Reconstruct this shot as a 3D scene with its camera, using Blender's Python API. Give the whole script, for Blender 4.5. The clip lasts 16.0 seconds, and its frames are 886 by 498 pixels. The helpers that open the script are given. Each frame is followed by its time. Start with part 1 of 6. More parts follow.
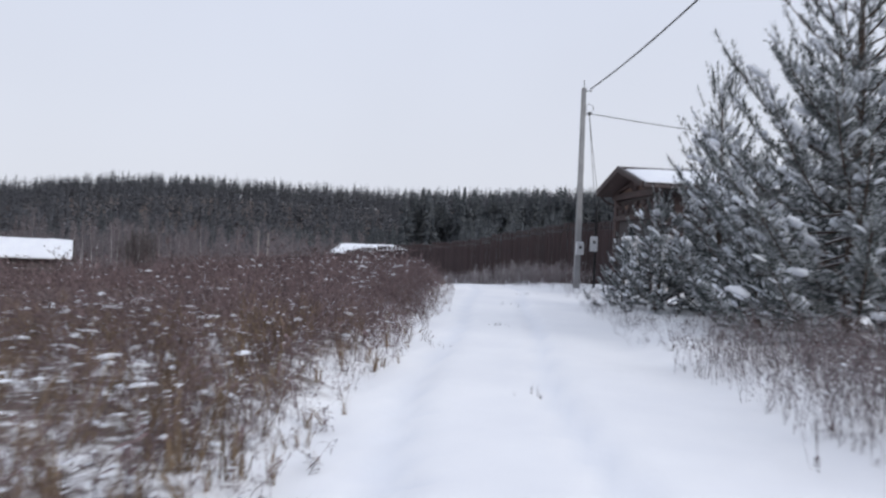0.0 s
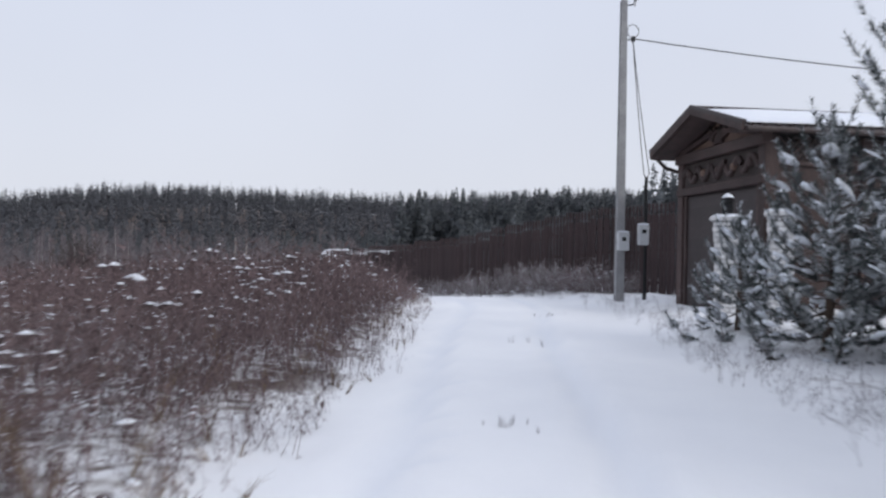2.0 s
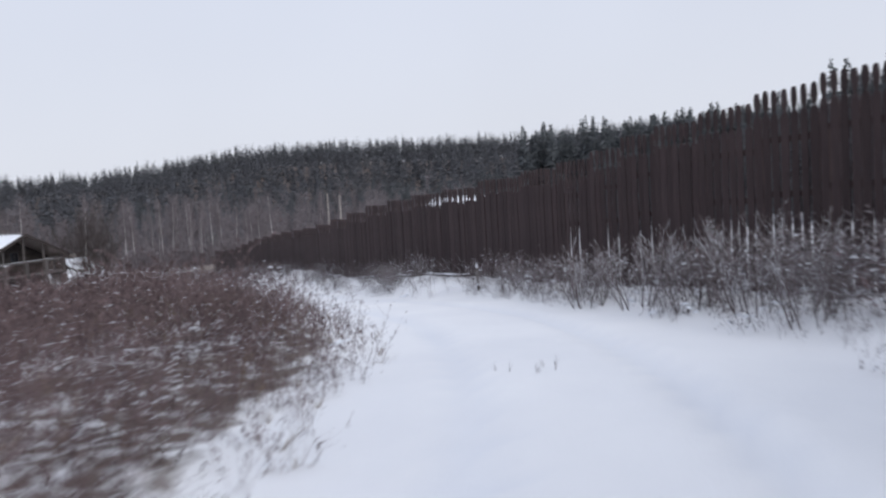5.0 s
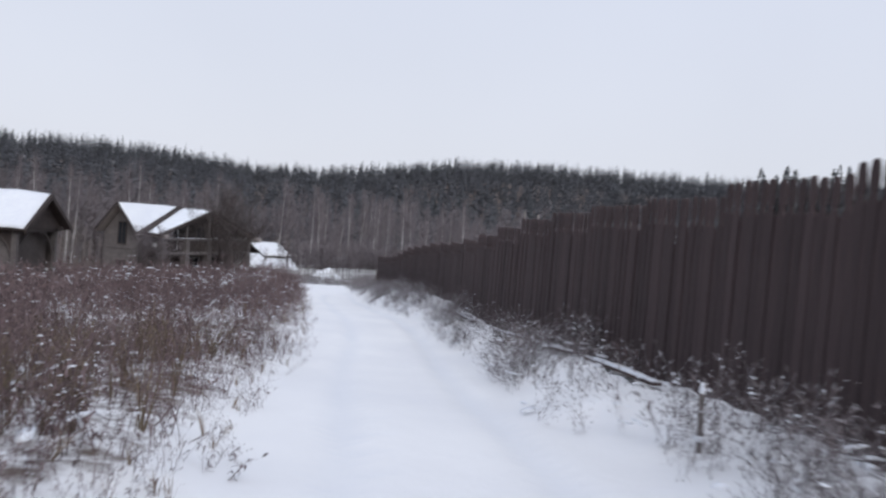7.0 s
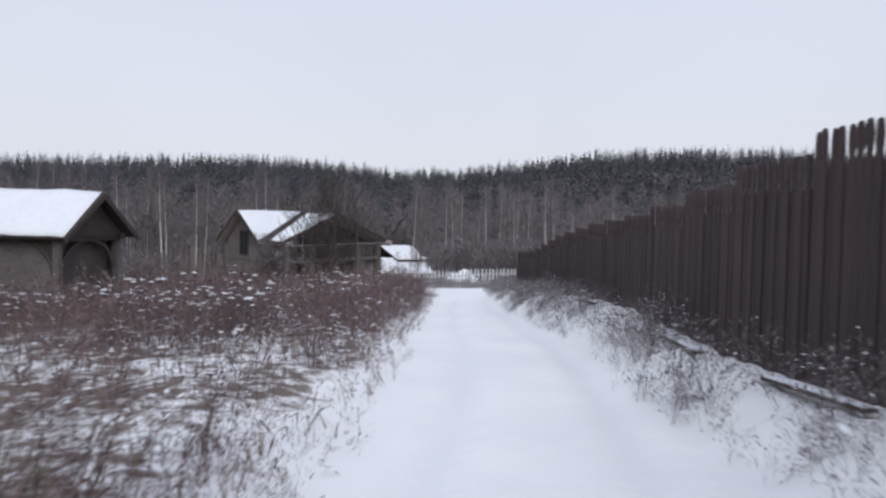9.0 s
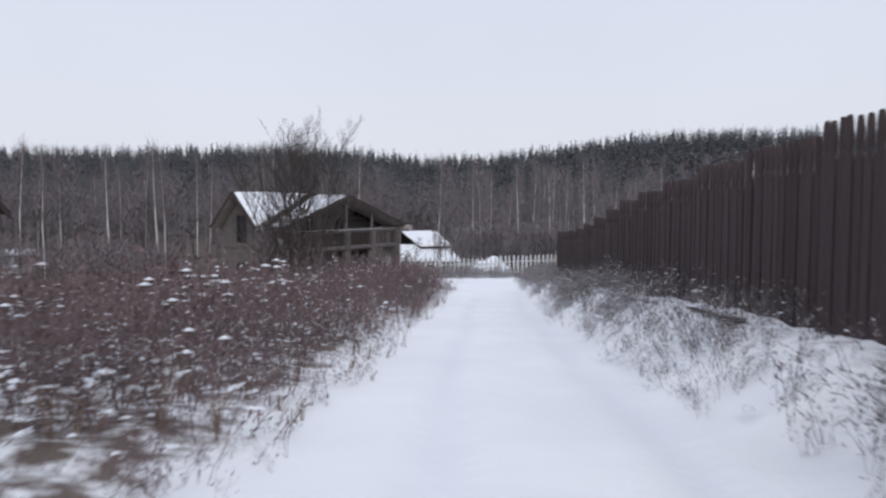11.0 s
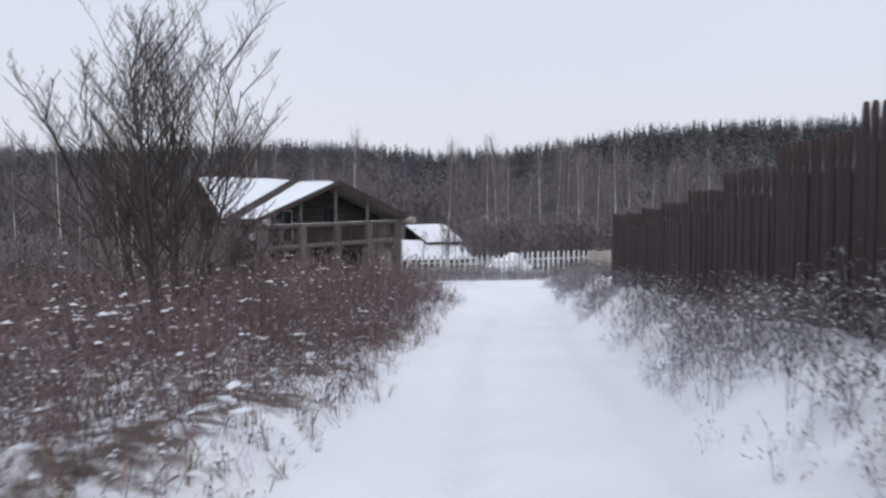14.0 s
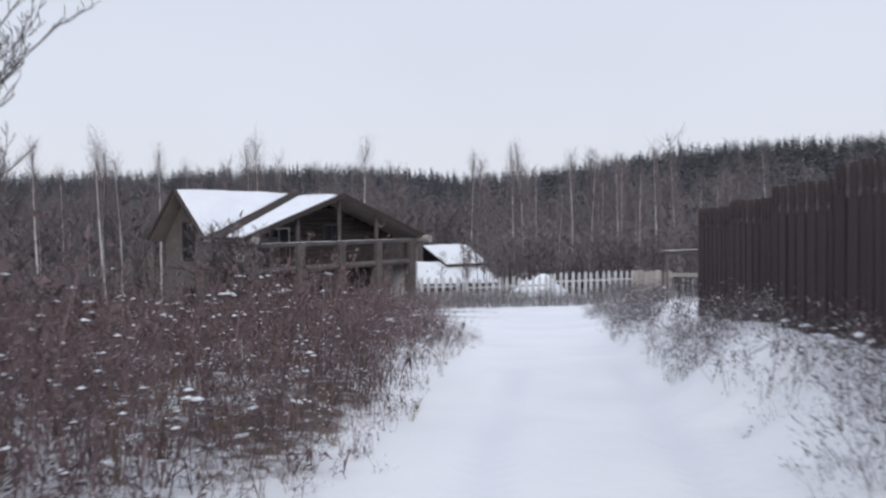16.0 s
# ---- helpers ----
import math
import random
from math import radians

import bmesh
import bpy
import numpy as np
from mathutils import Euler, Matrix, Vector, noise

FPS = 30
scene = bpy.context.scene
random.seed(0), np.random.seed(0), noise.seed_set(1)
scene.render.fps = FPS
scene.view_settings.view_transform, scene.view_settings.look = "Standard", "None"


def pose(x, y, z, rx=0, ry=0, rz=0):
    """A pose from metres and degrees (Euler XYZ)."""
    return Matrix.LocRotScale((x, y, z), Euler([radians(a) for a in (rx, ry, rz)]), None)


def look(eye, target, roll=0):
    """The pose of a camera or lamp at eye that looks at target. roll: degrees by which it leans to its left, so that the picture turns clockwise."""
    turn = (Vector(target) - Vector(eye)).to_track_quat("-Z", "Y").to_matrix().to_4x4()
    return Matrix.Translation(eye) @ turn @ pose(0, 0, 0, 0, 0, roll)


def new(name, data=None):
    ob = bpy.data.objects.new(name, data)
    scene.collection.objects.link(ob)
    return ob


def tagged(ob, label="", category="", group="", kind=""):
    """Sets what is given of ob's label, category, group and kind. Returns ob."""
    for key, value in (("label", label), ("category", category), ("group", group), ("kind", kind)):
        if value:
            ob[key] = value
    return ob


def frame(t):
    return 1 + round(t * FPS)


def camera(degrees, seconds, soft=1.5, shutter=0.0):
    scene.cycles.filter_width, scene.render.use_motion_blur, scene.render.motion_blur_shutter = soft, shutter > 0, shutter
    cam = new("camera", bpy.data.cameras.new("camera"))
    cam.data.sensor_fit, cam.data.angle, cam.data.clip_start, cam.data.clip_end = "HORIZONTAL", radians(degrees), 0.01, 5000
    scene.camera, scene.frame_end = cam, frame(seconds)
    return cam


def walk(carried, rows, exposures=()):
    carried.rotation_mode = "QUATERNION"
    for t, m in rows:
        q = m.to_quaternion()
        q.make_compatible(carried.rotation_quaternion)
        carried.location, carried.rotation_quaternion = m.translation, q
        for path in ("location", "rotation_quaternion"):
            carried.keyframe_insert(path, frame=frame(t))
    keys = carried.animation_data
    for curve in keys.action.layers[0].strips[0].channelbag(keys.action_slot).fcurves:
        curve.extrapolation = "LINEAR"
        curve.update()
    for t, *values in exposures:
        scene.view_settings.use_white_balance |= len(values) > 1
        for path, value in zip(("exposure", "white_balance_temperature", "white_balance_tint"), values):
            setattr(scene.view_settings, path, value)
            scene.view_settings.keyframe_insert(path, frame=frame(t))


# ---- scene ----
cam = camera(57.3, 16.0, soft=2.4, shutter=0.4)
# seconds, eye, point looked at, roll
PATH = [
    (0, (2.492, 1.905, 2.673), (2.132, 3.872, 2.673), 2.3),
    (0.5, (2.209, 4.277, 2.641), (1.851, 6.244, 2.602), 1.8),
    (1, (1.956, 6.689, 2.548), (1.582, 8.654, 2.523), 1.2),
    (1.5, (1.664, 9.064, 2.518), (1.294, 11.03, 2.508), 1.3),
    (2, (1.387, 11.402, 2.483), (1.024, 13.369, 2.497), 1.1),
    (2.5, (1.084, 13.737, 2.496), (0.702, 15.7, 2.52), 0.6),
    (3, (0.797, 15.99, 2.462), (0.363, 17.942, 2.475), 0.0),
    (3.2, (0.673, 16.921, 2.456), (0.219, 18.869, 2.453), -0.3),
    (5.3, (-0.611, 28.232, 2.674), (-1.358, 30.083, 2.545), -2.5),
    (5.5, (-0.804, 29.264, 2.677), (-1.614, 31.093, 2.624), -0.7),
    (6, (-1.487, 31.664, 2.657), (-2.412, 33.437, 2.607), -0.3),
    (6.5, (-2.383, 33.727, 2.539), (-3.389, 35.455, 2.489), 3.66),
    (7, (-3.438, 35.498, 2.416), (-4.58, 37.139, 2.349), 4.7),
    (7.5, (-4.562, 37.118, 2.258), (-5.797, 38.687, 2.14), 3.2),
    (8, (-5.799, 38.605, 2.132), (-7.106, 40.115, 2.035), 2.2),
    (10.5, (-12.441, 46.531, 1.309), (-13.912, 47.882, 1.196), 0.8),
    (11, (-13.785, 47.944, 1.217), (-15.25, 49.301, 1.102), 0.3),
    (11.5, (-15.004, 49.304, 1.186), (-16.485, 50.642, 1.061), -0.8),
    (12, (-16.256, 50.54, 1.09), (-17.743, 51.87, 0.943), -1.6),
    (12.5, (-17.455, 51.755, 0.975), (-18.932, 53.093, 0.806), -0.9),
    (13, (-18.557, 52.767, 0.832), (-20.024, 54.121, 0.707), -0.6),
    (13.5, (-19.59, 53.859, 0.691), (-21.06, 55.205, 0.533), -0.3),
    (14, (-20.722, 54.923, 0.555), (-22.212, 56.252, 0.433), -0.2),
    (14.5, (-21.909, 56.035, 0.426), (-23.397, 57.369, 0.336), -0.3),
    (15, (-23.129, 57.239, 0.208), (-24.619, 58.569, 0.113), 0.0),
    (15.5, (-24.216, 58.4, 0.154), (-25.7, 59.738, 0.076), -1.0),
    (16, (-25.239, 59.508, -0.011), (-26.774, 60.789, -0.071), -0.7),
]
walk(cam, [(t, look(e, g, r)) for t, e, g, r in PATH], exposures=[(0.0, 0.0), (16.0, 0.0)])

# ---- overcast winter daylight ----
world = bpy.data.worlds.new("overcast_sky")
scene.world = world
world.use_nodes = True
wn, wl = world.node_tree.nodes, world.node_tree.links
wn.clear()
SUN_EL, SUN_ROT = 0.55, 2.2
sky = wn.new("ShaderNodeTexSky")
sky.sky_type = "NISHITA"
sky.sun_disc = False
sky.sun_elevation, sky.sun_rotation = SUN_EL, SUN_ROT
sky.air_density, sky.dust_density, sky.ozone_density = 1.0, 3.0, 1.0
bg_clear = wn.new("ShaderNodeBackground")
bg_clear.inputs["Strength"].default_value = 0.05
wl.new(sky.outputs["Color"], bg_clear.inputs["Color"])
# the cloud deck: almost even, a little brighter and whiter low down, with faint soft banks
coord = wn.new("ShaderNodeTexCoord")
split = wn.new("ShaderNodeSeparateXYZ")
wl.new(coord.outputs["Generated"], split.inputs[0])
ramp = wn.new("ShaderNodeValToRGB")
ramp.color_ramp.elements[0].position, ramp.color_ramp.elements[0].color = 0.0, (0.71, 0.735, 0.81, 1)
ramp.color_ramp.elements[1].position, ramp.color_ramp.elements[1].color = 0.45, (0.65, 0.705, 0.85, 1)
wl.new(split.outputs["Z"], ramp.inputs["Fac"])
banks = wn.new("ShaderNodeTexNoise")
banks.inputs["Scale"].default_value, banks.inputs["Detail"].default_value = 2.2, 3.0
wl.new(coord.outputs["Generated"], banks.inputs["Vector"])
bank_map = wn.new("ShaderNodeMapRange")
bank_map.inputs["To Min"].default_value, bank_map.inputs["To Max"].default_value = 1.04, 1.2
wl.new(banks.outputs["Fac"], bank_map.inputs["Value"])
bg_cloud = wn.new("ShaderNodeBackground")
wl.new(ramp.outputs["Color"], bg_cloud.inputs["Color"])
wl.new(bank_map.outputs["Result"], bg_cloud.inputs["Strength"])
mix_sky = wn.new("ShaderNodeMixShader")
mix_sky.inputs["Fac"].default_value = 0.9
wl.new(bg_clear.outputs[0], mix_sky.inputs[1])
wl.new(bg_cloud.outputs[0], mix_sky.inputs[2])
wout = wn.new("ShaderNodeOutputWorld")
wl.new(mix_sky.outputs[0], wout.inputs["Surface"])

sun = new("sun", bpy.data.lights.new("sun", "SUN"))
sun.data.energy, sun.data.angle, sun.data.color = 1.1, radians(30), (1.0, 0.97, 0.94)
sun.matrix_world = look((0, 0, 60), (0 - 60 * math.cos(SUN_EL) * math.sin(SUN_ROT), -60 * math.cos(SUN_EL) * math.cos(SUN_ROT), 60 - 60 * math.sin(SUN_EL)))

# ---- materials ----
def material(name, colour, second=None, rough=0.8, scale=6.0, bump=0.0, bump_scale=40.0, stretch=(1, 1, 1), metal=0.0, per="", spread=0.25, snow=0.0, snow_from=0.35, spec=0.3):
    """A procedural surface: two colours mixed by noise at two scales, a share of tone that differs from piece to piece
    (per: 'object' or 'island'), fine relief, and snow that lies on what faces up."""
    m = bpy.data.materials.new(name)
    m.use_nodes = True
    n, l = m.node_tree.nodes, m.node_tree.links
    bsdf = n["Principled BSDF"]
    bsdf.inputs["Roughness"].default_value, bsdf.inputs["Metallic"].default_value = rough, metal
    bsdf.inputs["Specular IOR Level"].default_value = spec
    tc, mp = n.new("ShaderNodeTexCoord"), n.new("ShaderNodeMapping")
    mp.inputs["Scale"].default_value = stretch
    l.new(tc.outputs["Object"], mp.inputs["Vector"])
    big, fine = n.new("ShaderNodeTexNoise"), n.new("ShaderNodeTexNoise")
    big.inputs["Scale"].default_value, big.inputs["Detail"].default_value = scale, 4
    fine.inputs["Scale"].default_value, fine.inputs["Detail"].default_value = scale * 7.3, 5
    for tex in (big, fine):
        l.new(mp.outputs[0], tex.inputs["Vector"])
    both = n.new("ShaderNodeMath")
    both.operation = "MULTIPLY_ADD"
    both.inputs[1].default_value = 0.5
    l.new(fine.outputs["Fac"], both.inputs[0])
    half = n.new("ShaderNodeMath")
    half.operation = "MULTIPLY"
    half.inputs[1].default_value = 0.5
    l.new(big.outputs["Fac"], half.inputs[0])
    l.new(half.outputs[0], both.inputs[2])
    ramp = n.new("ShaderNodeValToRGB")
    second = second or tuple(0.6 * c for c in colour)
    ramp.color_ramp.elements[0].position, ramp.color_ramp.elements[0].color = 0.36, (*second, 1)
    ramp.color_ramp.elements[1].position, ramp.color_ramp.elements[1].color = 0.64, (*colour, 1)
    l.new(both.outputs[0], ramp.inputs["Fac"])
    out = ramp.outputs["Color"]
    if per:
        src = n.new("ShaderNodeObjectInfo") if per == "object" else n.new("ShaderNodeNewGeometry")
        rnd = src.outputs["Random"] if per == "object" else src.outputs["Random Per Island"]
        mr = n.new("ShaderNodeMapRange")
        mr.inputs["To Min"].default_value, mr.inputs["To Max"].default_value = 1 - spread, 1 + spread
        l.new(rnd, mr.inputs["Value"])
        hsv = n.new("ShaderNodeHueSaturation")
        l.new(mr.outputs[0], hsv.inputs["Value"])
        l.new(out, hsv.inputs["Color"])
        out = hsv.outputs["Color"]
    if snow > 0:
        geo, sep = n.new("ShaderNodeNewGeometry"), n.new("ShaderNodeSeparateXYZ")
        l.new(geo.outputs["Normal"], sep.inputs[0])
        add = n.new("ShaderNodeMath")
        add.operation = "MULTIPLY_ADD"
        add.inputs[1].default_value, add.inputs[2].default_value = 0.9, -0.45
        l.new(fine.outputs["Fac"], add.inputs[0])
        total = n.new("ShaderNodeMath")
        total.operation = "ADD"
        l.new(sep.outputs["Z"], total.inputs[0])
        l.new(add.outputs[0], total.inputs[1])
        mr = n.new("ShaderNodeMapRange")
        mr.inputs["From Min"].default_value, mr.inputs["From Max"].default_value = snow_from, snow_from + 0.3
        mr.inputs["To Max"].default_value = snow
        l.new(total.outputs[0], mr.inputs["Value"])
        mix = n.new("ShaderNodeMix")
        mix.data_type = "RGBA"
        l.new(mr.outputs[0], mix.inputs[0])
        l.new(out, mix.inputs[6])
        mix.inputs[7].default_value = (0.82, 0.84, 0.88, 1)
        out = mix.outputs[2]
    l.new(out, bsdf.inputs["Base Color"])
    if bump:
        bt = n.new("ShaderNodeTexNoise")
        bt.inputs["Scale"].default_value, bt.inputs["Detail"].default_value = bump_scale, 6
        l.new(mp.outputs[0], bt.inputs["Vector"])
        bn = n.new("ShaderNodeBump")
        bn.inputs["Strength"].default_value, bn.inputs["Distance"].default_value = bump, 0.02
        l.new(bt.outputs["Fac"], bn.inputs["Height"])
        l.new(bn.outputs[0], bsdf.inputs["Normal"])
    return m


def ground_material():
    """Snow, with dead litter showing through where the attribute 'field' is high."""
    m = bpy.data.materials.new("snow_ground")
    m.use_nodes = True
    n, l = m.node_tree.nodes, m.node_tree.links
    bsdf = n["Principled BSDF"]
    bsdf.inputs["Roughness"].default_value = 0.75
    bsdf.inputs["Specular IOR Level"].default_value = 0.25
    tc = n.new("ShaderNodeTexCoord")
    big, fine, grain = (n.new("ShaderNodeTexNoise") for _ in range(3))
    for tex, sc, det in ((big, 0.55, 4), (fine, 5.0, 6), (grain, 60.0, 4)):
        tex.inputs["Scale"].default_value, tex.inputs["Detail"].default_value = sc, det
        l.new(tc.outputs["Object"], tex.inputs["Vector"])
    snow = n.new("ShaderNodeValToRGB")
    snow.color_ramp.elements[0].position, snow.color_ramp.elements[0].color = 0.3, (0.855, 0.86, 0.878, 1)
    snow.color_ramp.elements[1].position, snow.color_ramp.elements[1].color = 0.65, (0.925, 0.926, 0.93, 1)
    l.new(big.outputs["Fac"], snow.inputs["Fac"])
    litter = n.new("ShaderNodeValToRGB")
    litter.color_ramp.elements[0].color, litter.color_ramp.elements[1].color = (0.06, 0.045, 0.04, 1), (0.22, 0.17, 0.14, 1)
    l.new(fine.outputs["Fac"], litter.inputs["Fac"])
    att = n.new("ShaderNodeAttribute")
    att.attribute_name = "field"
    patch = n.new("ShaderNodeMath")
    patch.operation = "MULTIPLY_ADD"
    patch.inputs[1].default_value = 0.55
    l.new(big.outputs["Fac"], patch.inputs[0])
    fh = n.new("ShaderNodeMath")
    fh.operation = "MULTIPLY"
    fh.inputs[1].default_value = 0.6
    l.new(fine.outputs["Fac"], fh.inputs[0])
    l.new(fh.outputs[0], patch.inputs[2])
    cut = n.new("ShaderNodeMapRange")
    cut.inputs["From Min"].default_value, cut.inputs["From Max"].default_value = 0.80, 0.94
    more = n.new("ShaderNodeMath")
    more.operation = "MULTIPLY_ADD"
    more.inputs[1].default_value = 0.3
    l.new(att.outputs["Fac"], more.inputs[0])
    l.new(patch.outputs[0], more.inputs[2])
    l.new(more.outputs[0], cut.inputs["Value"])
    amount = n.new("ShaderNodeMath")
    amount.operation, amount.use_clamp = "MULTIPLY", True
    l.new(cut.outputs[0], amount.inputs[0])
    l.new(att.outputs["Fac"], amount.inputs[1])
    mix = n.new("ShaderNodeMix")
    mix.data_type = "RGBA"
    l.new(amount.outputs[0], mix.inputs[0])
    l.new(snow.outputs[0], mix.inputs[6])
    l.new(litter.outputs[0], mix.inputs[7])
    # packed snow in the ruts is a touch greyer and bluer
    rut = n.new("ShaderNodeAttribute")
    rut.attribute_name = "packed"
    pack = n.new("ShaderNodeMix")
    pack.data_type = "RGBA"
    l.new(rut.outputs["Fac"], pack.inputs[0])
    l.new(mix.outputs[2], pack.inputs[6])
    pack.inputs[7].default_value = (0.80, 0.82, 0.86, 1)
    l.new(pack.outputs[2], bsdf.inputs["Base Color"])
    hsum = n.new("ShaderNodeMath")
    hsum.operation = "MULTIPLY_ADD"
    hsum.inputs[1].default_value = 0.25
    l.new(grain.outputs["Fac"], hsum.inputs[0])
    l.new(fine.outputs["Fac"], hsum.inputs[2])
    bn = n.new("ShaderNodeBump")
    bn.inputs["Strength"].default_value, bn.inputs["Distance"].default_value = 0.35, 0.03
    l.new(hsum.outputs[0], bn.inputs["Height"])
    l.new(bn.outputs[0], bsdf.inputs["Normal"])
    return m


SNOW_GROUND = ground_material()
SNOW = material("snow", (0.87, 0.89, 0.92), (0.78, 0.81, 0.87), 0.7, 3.0, 0.3, 30)
SNOW_ROOF = material("roof_snow", (0.88, 0.90, 0.92), (0.80, 0.82, 0.87), 0.7, 0.9, 0.25, 12)
FENCE_BROWN = material("dark_stained_picket", (0.070, 0.048, 0.047), (0.043, 0.031, 0.032), 0.75, 3.0, 0.5, 60, (1, 1, 0.08), per="object", spread=0.2, spec=0.2)
RAIL_BROWN = material("dark_stained_rail", (0.07, 0.045, 0.04), (0.04, 0.028, 0.026), 0.8, 3.0, 0.4, 60, snow=0.8, snow_from=0.75)
WHITE_PAINT = material("weathered_white_paint", (0.60, 0.61, 0.62), (0.42, 0.42, 0.43), 0.6, 4.0, 0.3, 50, (1, 1, 0.2), per="object", spread=0.12)
LOG = material("aged_log_wall", (0.098, 0.084, 0.080), (0.06, 0.051, 0.048), 0.8, 2.0, 0.5, 40, per="object", spread=0.2)
LOG_GREY = material("weathered_board", (0.150, 0.134, 0.130), (0.092, 0.081, 0.079), 0.8, 2.0, 0.5, 40, per="object", spread=0.18)
DARK_TRIM = material("dark_trim_board", (0.07, 0.053, 0.048), (0.042, 0.034, 0.032), 0.7, 3.0, 0.4, 40)
SOFFIT = material("soffit_board", (0.44, 0.40, 0.38), (0.30, 0.265, 0.25), 0.75, 3.0, 0.4, 40)
GATE_WOOD = material("red_brown_carved_wood", (0.088, 0.058, 0.053), (0.046, 0.033, 0.031), 0.65, 3.5, 0.5, 40, (1, 1, 0.4), per="object", spread=0.2)
TAN_WOOD = material("tan_panel_wood", (0.21, 0.138, 0.106), (0.12, 0.078, 0.062), 0.65, 3.5, 0.4, 40)
ROLLER = material("brown_door_panel", (0.052, 0.040, 0.040), (0.040, 0.031, 0.031), 0.5, 1.5, 0.2, 20, per="object", spread=0.1)
CONCRETE = material("grey_concrete", (0.34, 0.34, 0.34), (0.22, 0.22, 0.225), 0.85, 3.0, 0.5, 50)
WHITE_BRICK = material("whitewashed_brick", (0.70, 0.70, 0.70), (0.52, 0.52, 0.53), 0.85, 8.0, 0.6, 60, per="object", spread=0.15)
MORTAR = material("grey_mortar", (0.34, 0.34, 0.34), (0.25, 0.25, 0.25), 0.9, 20, 0.4, 80)
BLACK_METAL = material("black_painted_metal", (0.02, 0.02, 0.022), (0.012, 0.012, 0.013), 0.45, 5, 0.1, 40, metal=0.3)
BOX_GREY = material("light_grey_plastic", (0.62, 0.63, 0.64), (0.52, 0.53, 0.54), 0.5, 6, 0.1, 40)
CABLE = material("dark_cable", (0.03, 0.03, 0.032), None, 0.6, 5)
ROOF_METAL = material("dark_profiled_roofing", (0.06, 0.045, 0.042), (0.04, 0.03, 0.03), 0.45, 2, 0.1, 30, metal=0.2)
GLASS = material("dim_window_glass", (0.03, 0.034, 0.04), (0.02, 0.022, 0.026), 0.08, 2, spec=0.6)
WINDOW_WHITE = material("white_window_frame", (0.68, 0.69, 0.70), (0.55, 0.56, 0.57), 0.5, 6)
BARK = material("pine_bark", (0.12, 0.085, 0.065), (0.06, 0.045, 0.037), 0.9, 6, 0.8, 30, snow=0.6, snow_from=0.4)
NEEDLE = material("frosted_pine_needles", (0.118, 0.134, 0.130), (0.066, 0.079, 0.075), 0.7, 3, per="island", spread=0.4, snow=0.6, snow_from=0.35)
PALE_BOARD = material("pale_bare_board", (0.40, 0.36, 0.33), (0.27, 0.24, 0.22), 0.8, 3.0, 0.3, 40, (1, 1, 0.2), per="object", spread=0.15)
WEED = material("dead_brown_weed", (0.205, 0.148, 0.148), (0.105, 0.076, 0.078), 0.85, 0.8, per="island", spread=0.45)
OLIVE = material("olive_dry_grass", (0.185, 0.145, 0.098), (0.11, 0.083, 0.058), 0.85, 0.8, per="island", spread=0.35)
STRAW = material("dry_straw_grass", (0.26, 0.19, 0.125), (0.15, 0.105, 0.07), 0.85, 0.8, per="island", spread=0.4)
GREY_WEED = material("frosted_grey_weed", (0.205, 0.175, 0.178), (0.105, 0.088, 0.09), 0.85, 0.8, per="island", spread=0.45, snow=0.35, snow_from=0.5)
TWIG = material("bare_twig_bark", (0.105, 0.085, 0.080), (0.06, 0.05, 0.047), 0.85, 4, per="island", spread=0.25)
FROST_TWIG = material("frosted_twig", (0.155, 0.125, 0.125), (0.09, 0.072, 0.072), 0.85, 4, per="island", spread=0.25, snow=0.9, snow_from=0.25)
BIRCH = material("white_birch_bark", (0.72, 0.70, 0.68), (0.46, 0.44, 0.43), 0.8, 1.2, 0.4, 10, (1, 1, 2.5), per="island", spread=0.2)
# second birch bark, its colour darkened as if shaded, for the massed stems
BIRCH_SHADED = material("shaded_birch_bark", (0.27, 0.255, 0.25), (0.14, 0.125, 0.12), 0.8, 1.2, 0.4, 10, (1, 1, 2.5), per="island", spread=0.25)
# twig colours lifted to stand in for the haze of falling snow
BIRCH_TWIG = material("birch_twig", (0.225, 0.197, 0.203), (0.178, 0.154, 0.160), 0.85, 3, per="island", spread=0.16)
# the bluish-grey base colour carries the haze over the far hills
SPRUCE = material("hazed_far_spruce", (0.150, 0.155, 0.172), (0.122, 0.128, 0.142), 0.85, 0.35, per="island", spread=0.08, snow=0.0, snow_from=0.25)

# conifer green lightened and blued in the colour for falling-snow haze
SPRUCE_NEAR = material("hazed_near_spruce", (0.150, 0.163, 0.174), (0.112, 0.124, 0.133), 0.85, 0.8, per="island", spread=0.2)

# ---- shape of the land ----
def smooth(a, b, v):
    u = np.clip((v - a) / (b - a), 0, 1)
    return u * u * (3 - 2 * u)


# the lane's middle line: x, y and the height of its snow
LANE = np.array([
    (6.8, -30, 1.6), (3.6, -5, 1.5), (2.3, 4, 1.40), (1.45, 10, 1.29), (0.75, 16.5, 1.24), (0.15, 22, 1.33), (-0.5, 28, 1.45), (-1.5, 32, 1.43),
    (-3.3, 35.9, 1.18), (-5.7, 39.0, 0.88), (-9.2, 43.0, 0.43), (-12.4, 46.9, 0.06), (-17.2, 52.0, -0.25), (-21.7, 56.4, -0.80), (-25.0, 59.8, -1.24),
    (-31.5, 66.5, -1.90), (-38.5, 73.8, -2.5), (-46, 82, -3.35), (-52, 90, -4.0), (-65, 104, -4.8), (-90, 130, -5.0)])
seg = np.concatenate([[0], np.cumsum(np.linalg.norm(np.diff(LANE[:, :2], axis=0), axis=1))])
LS = np.arange(0, seg[-1], 0.7)
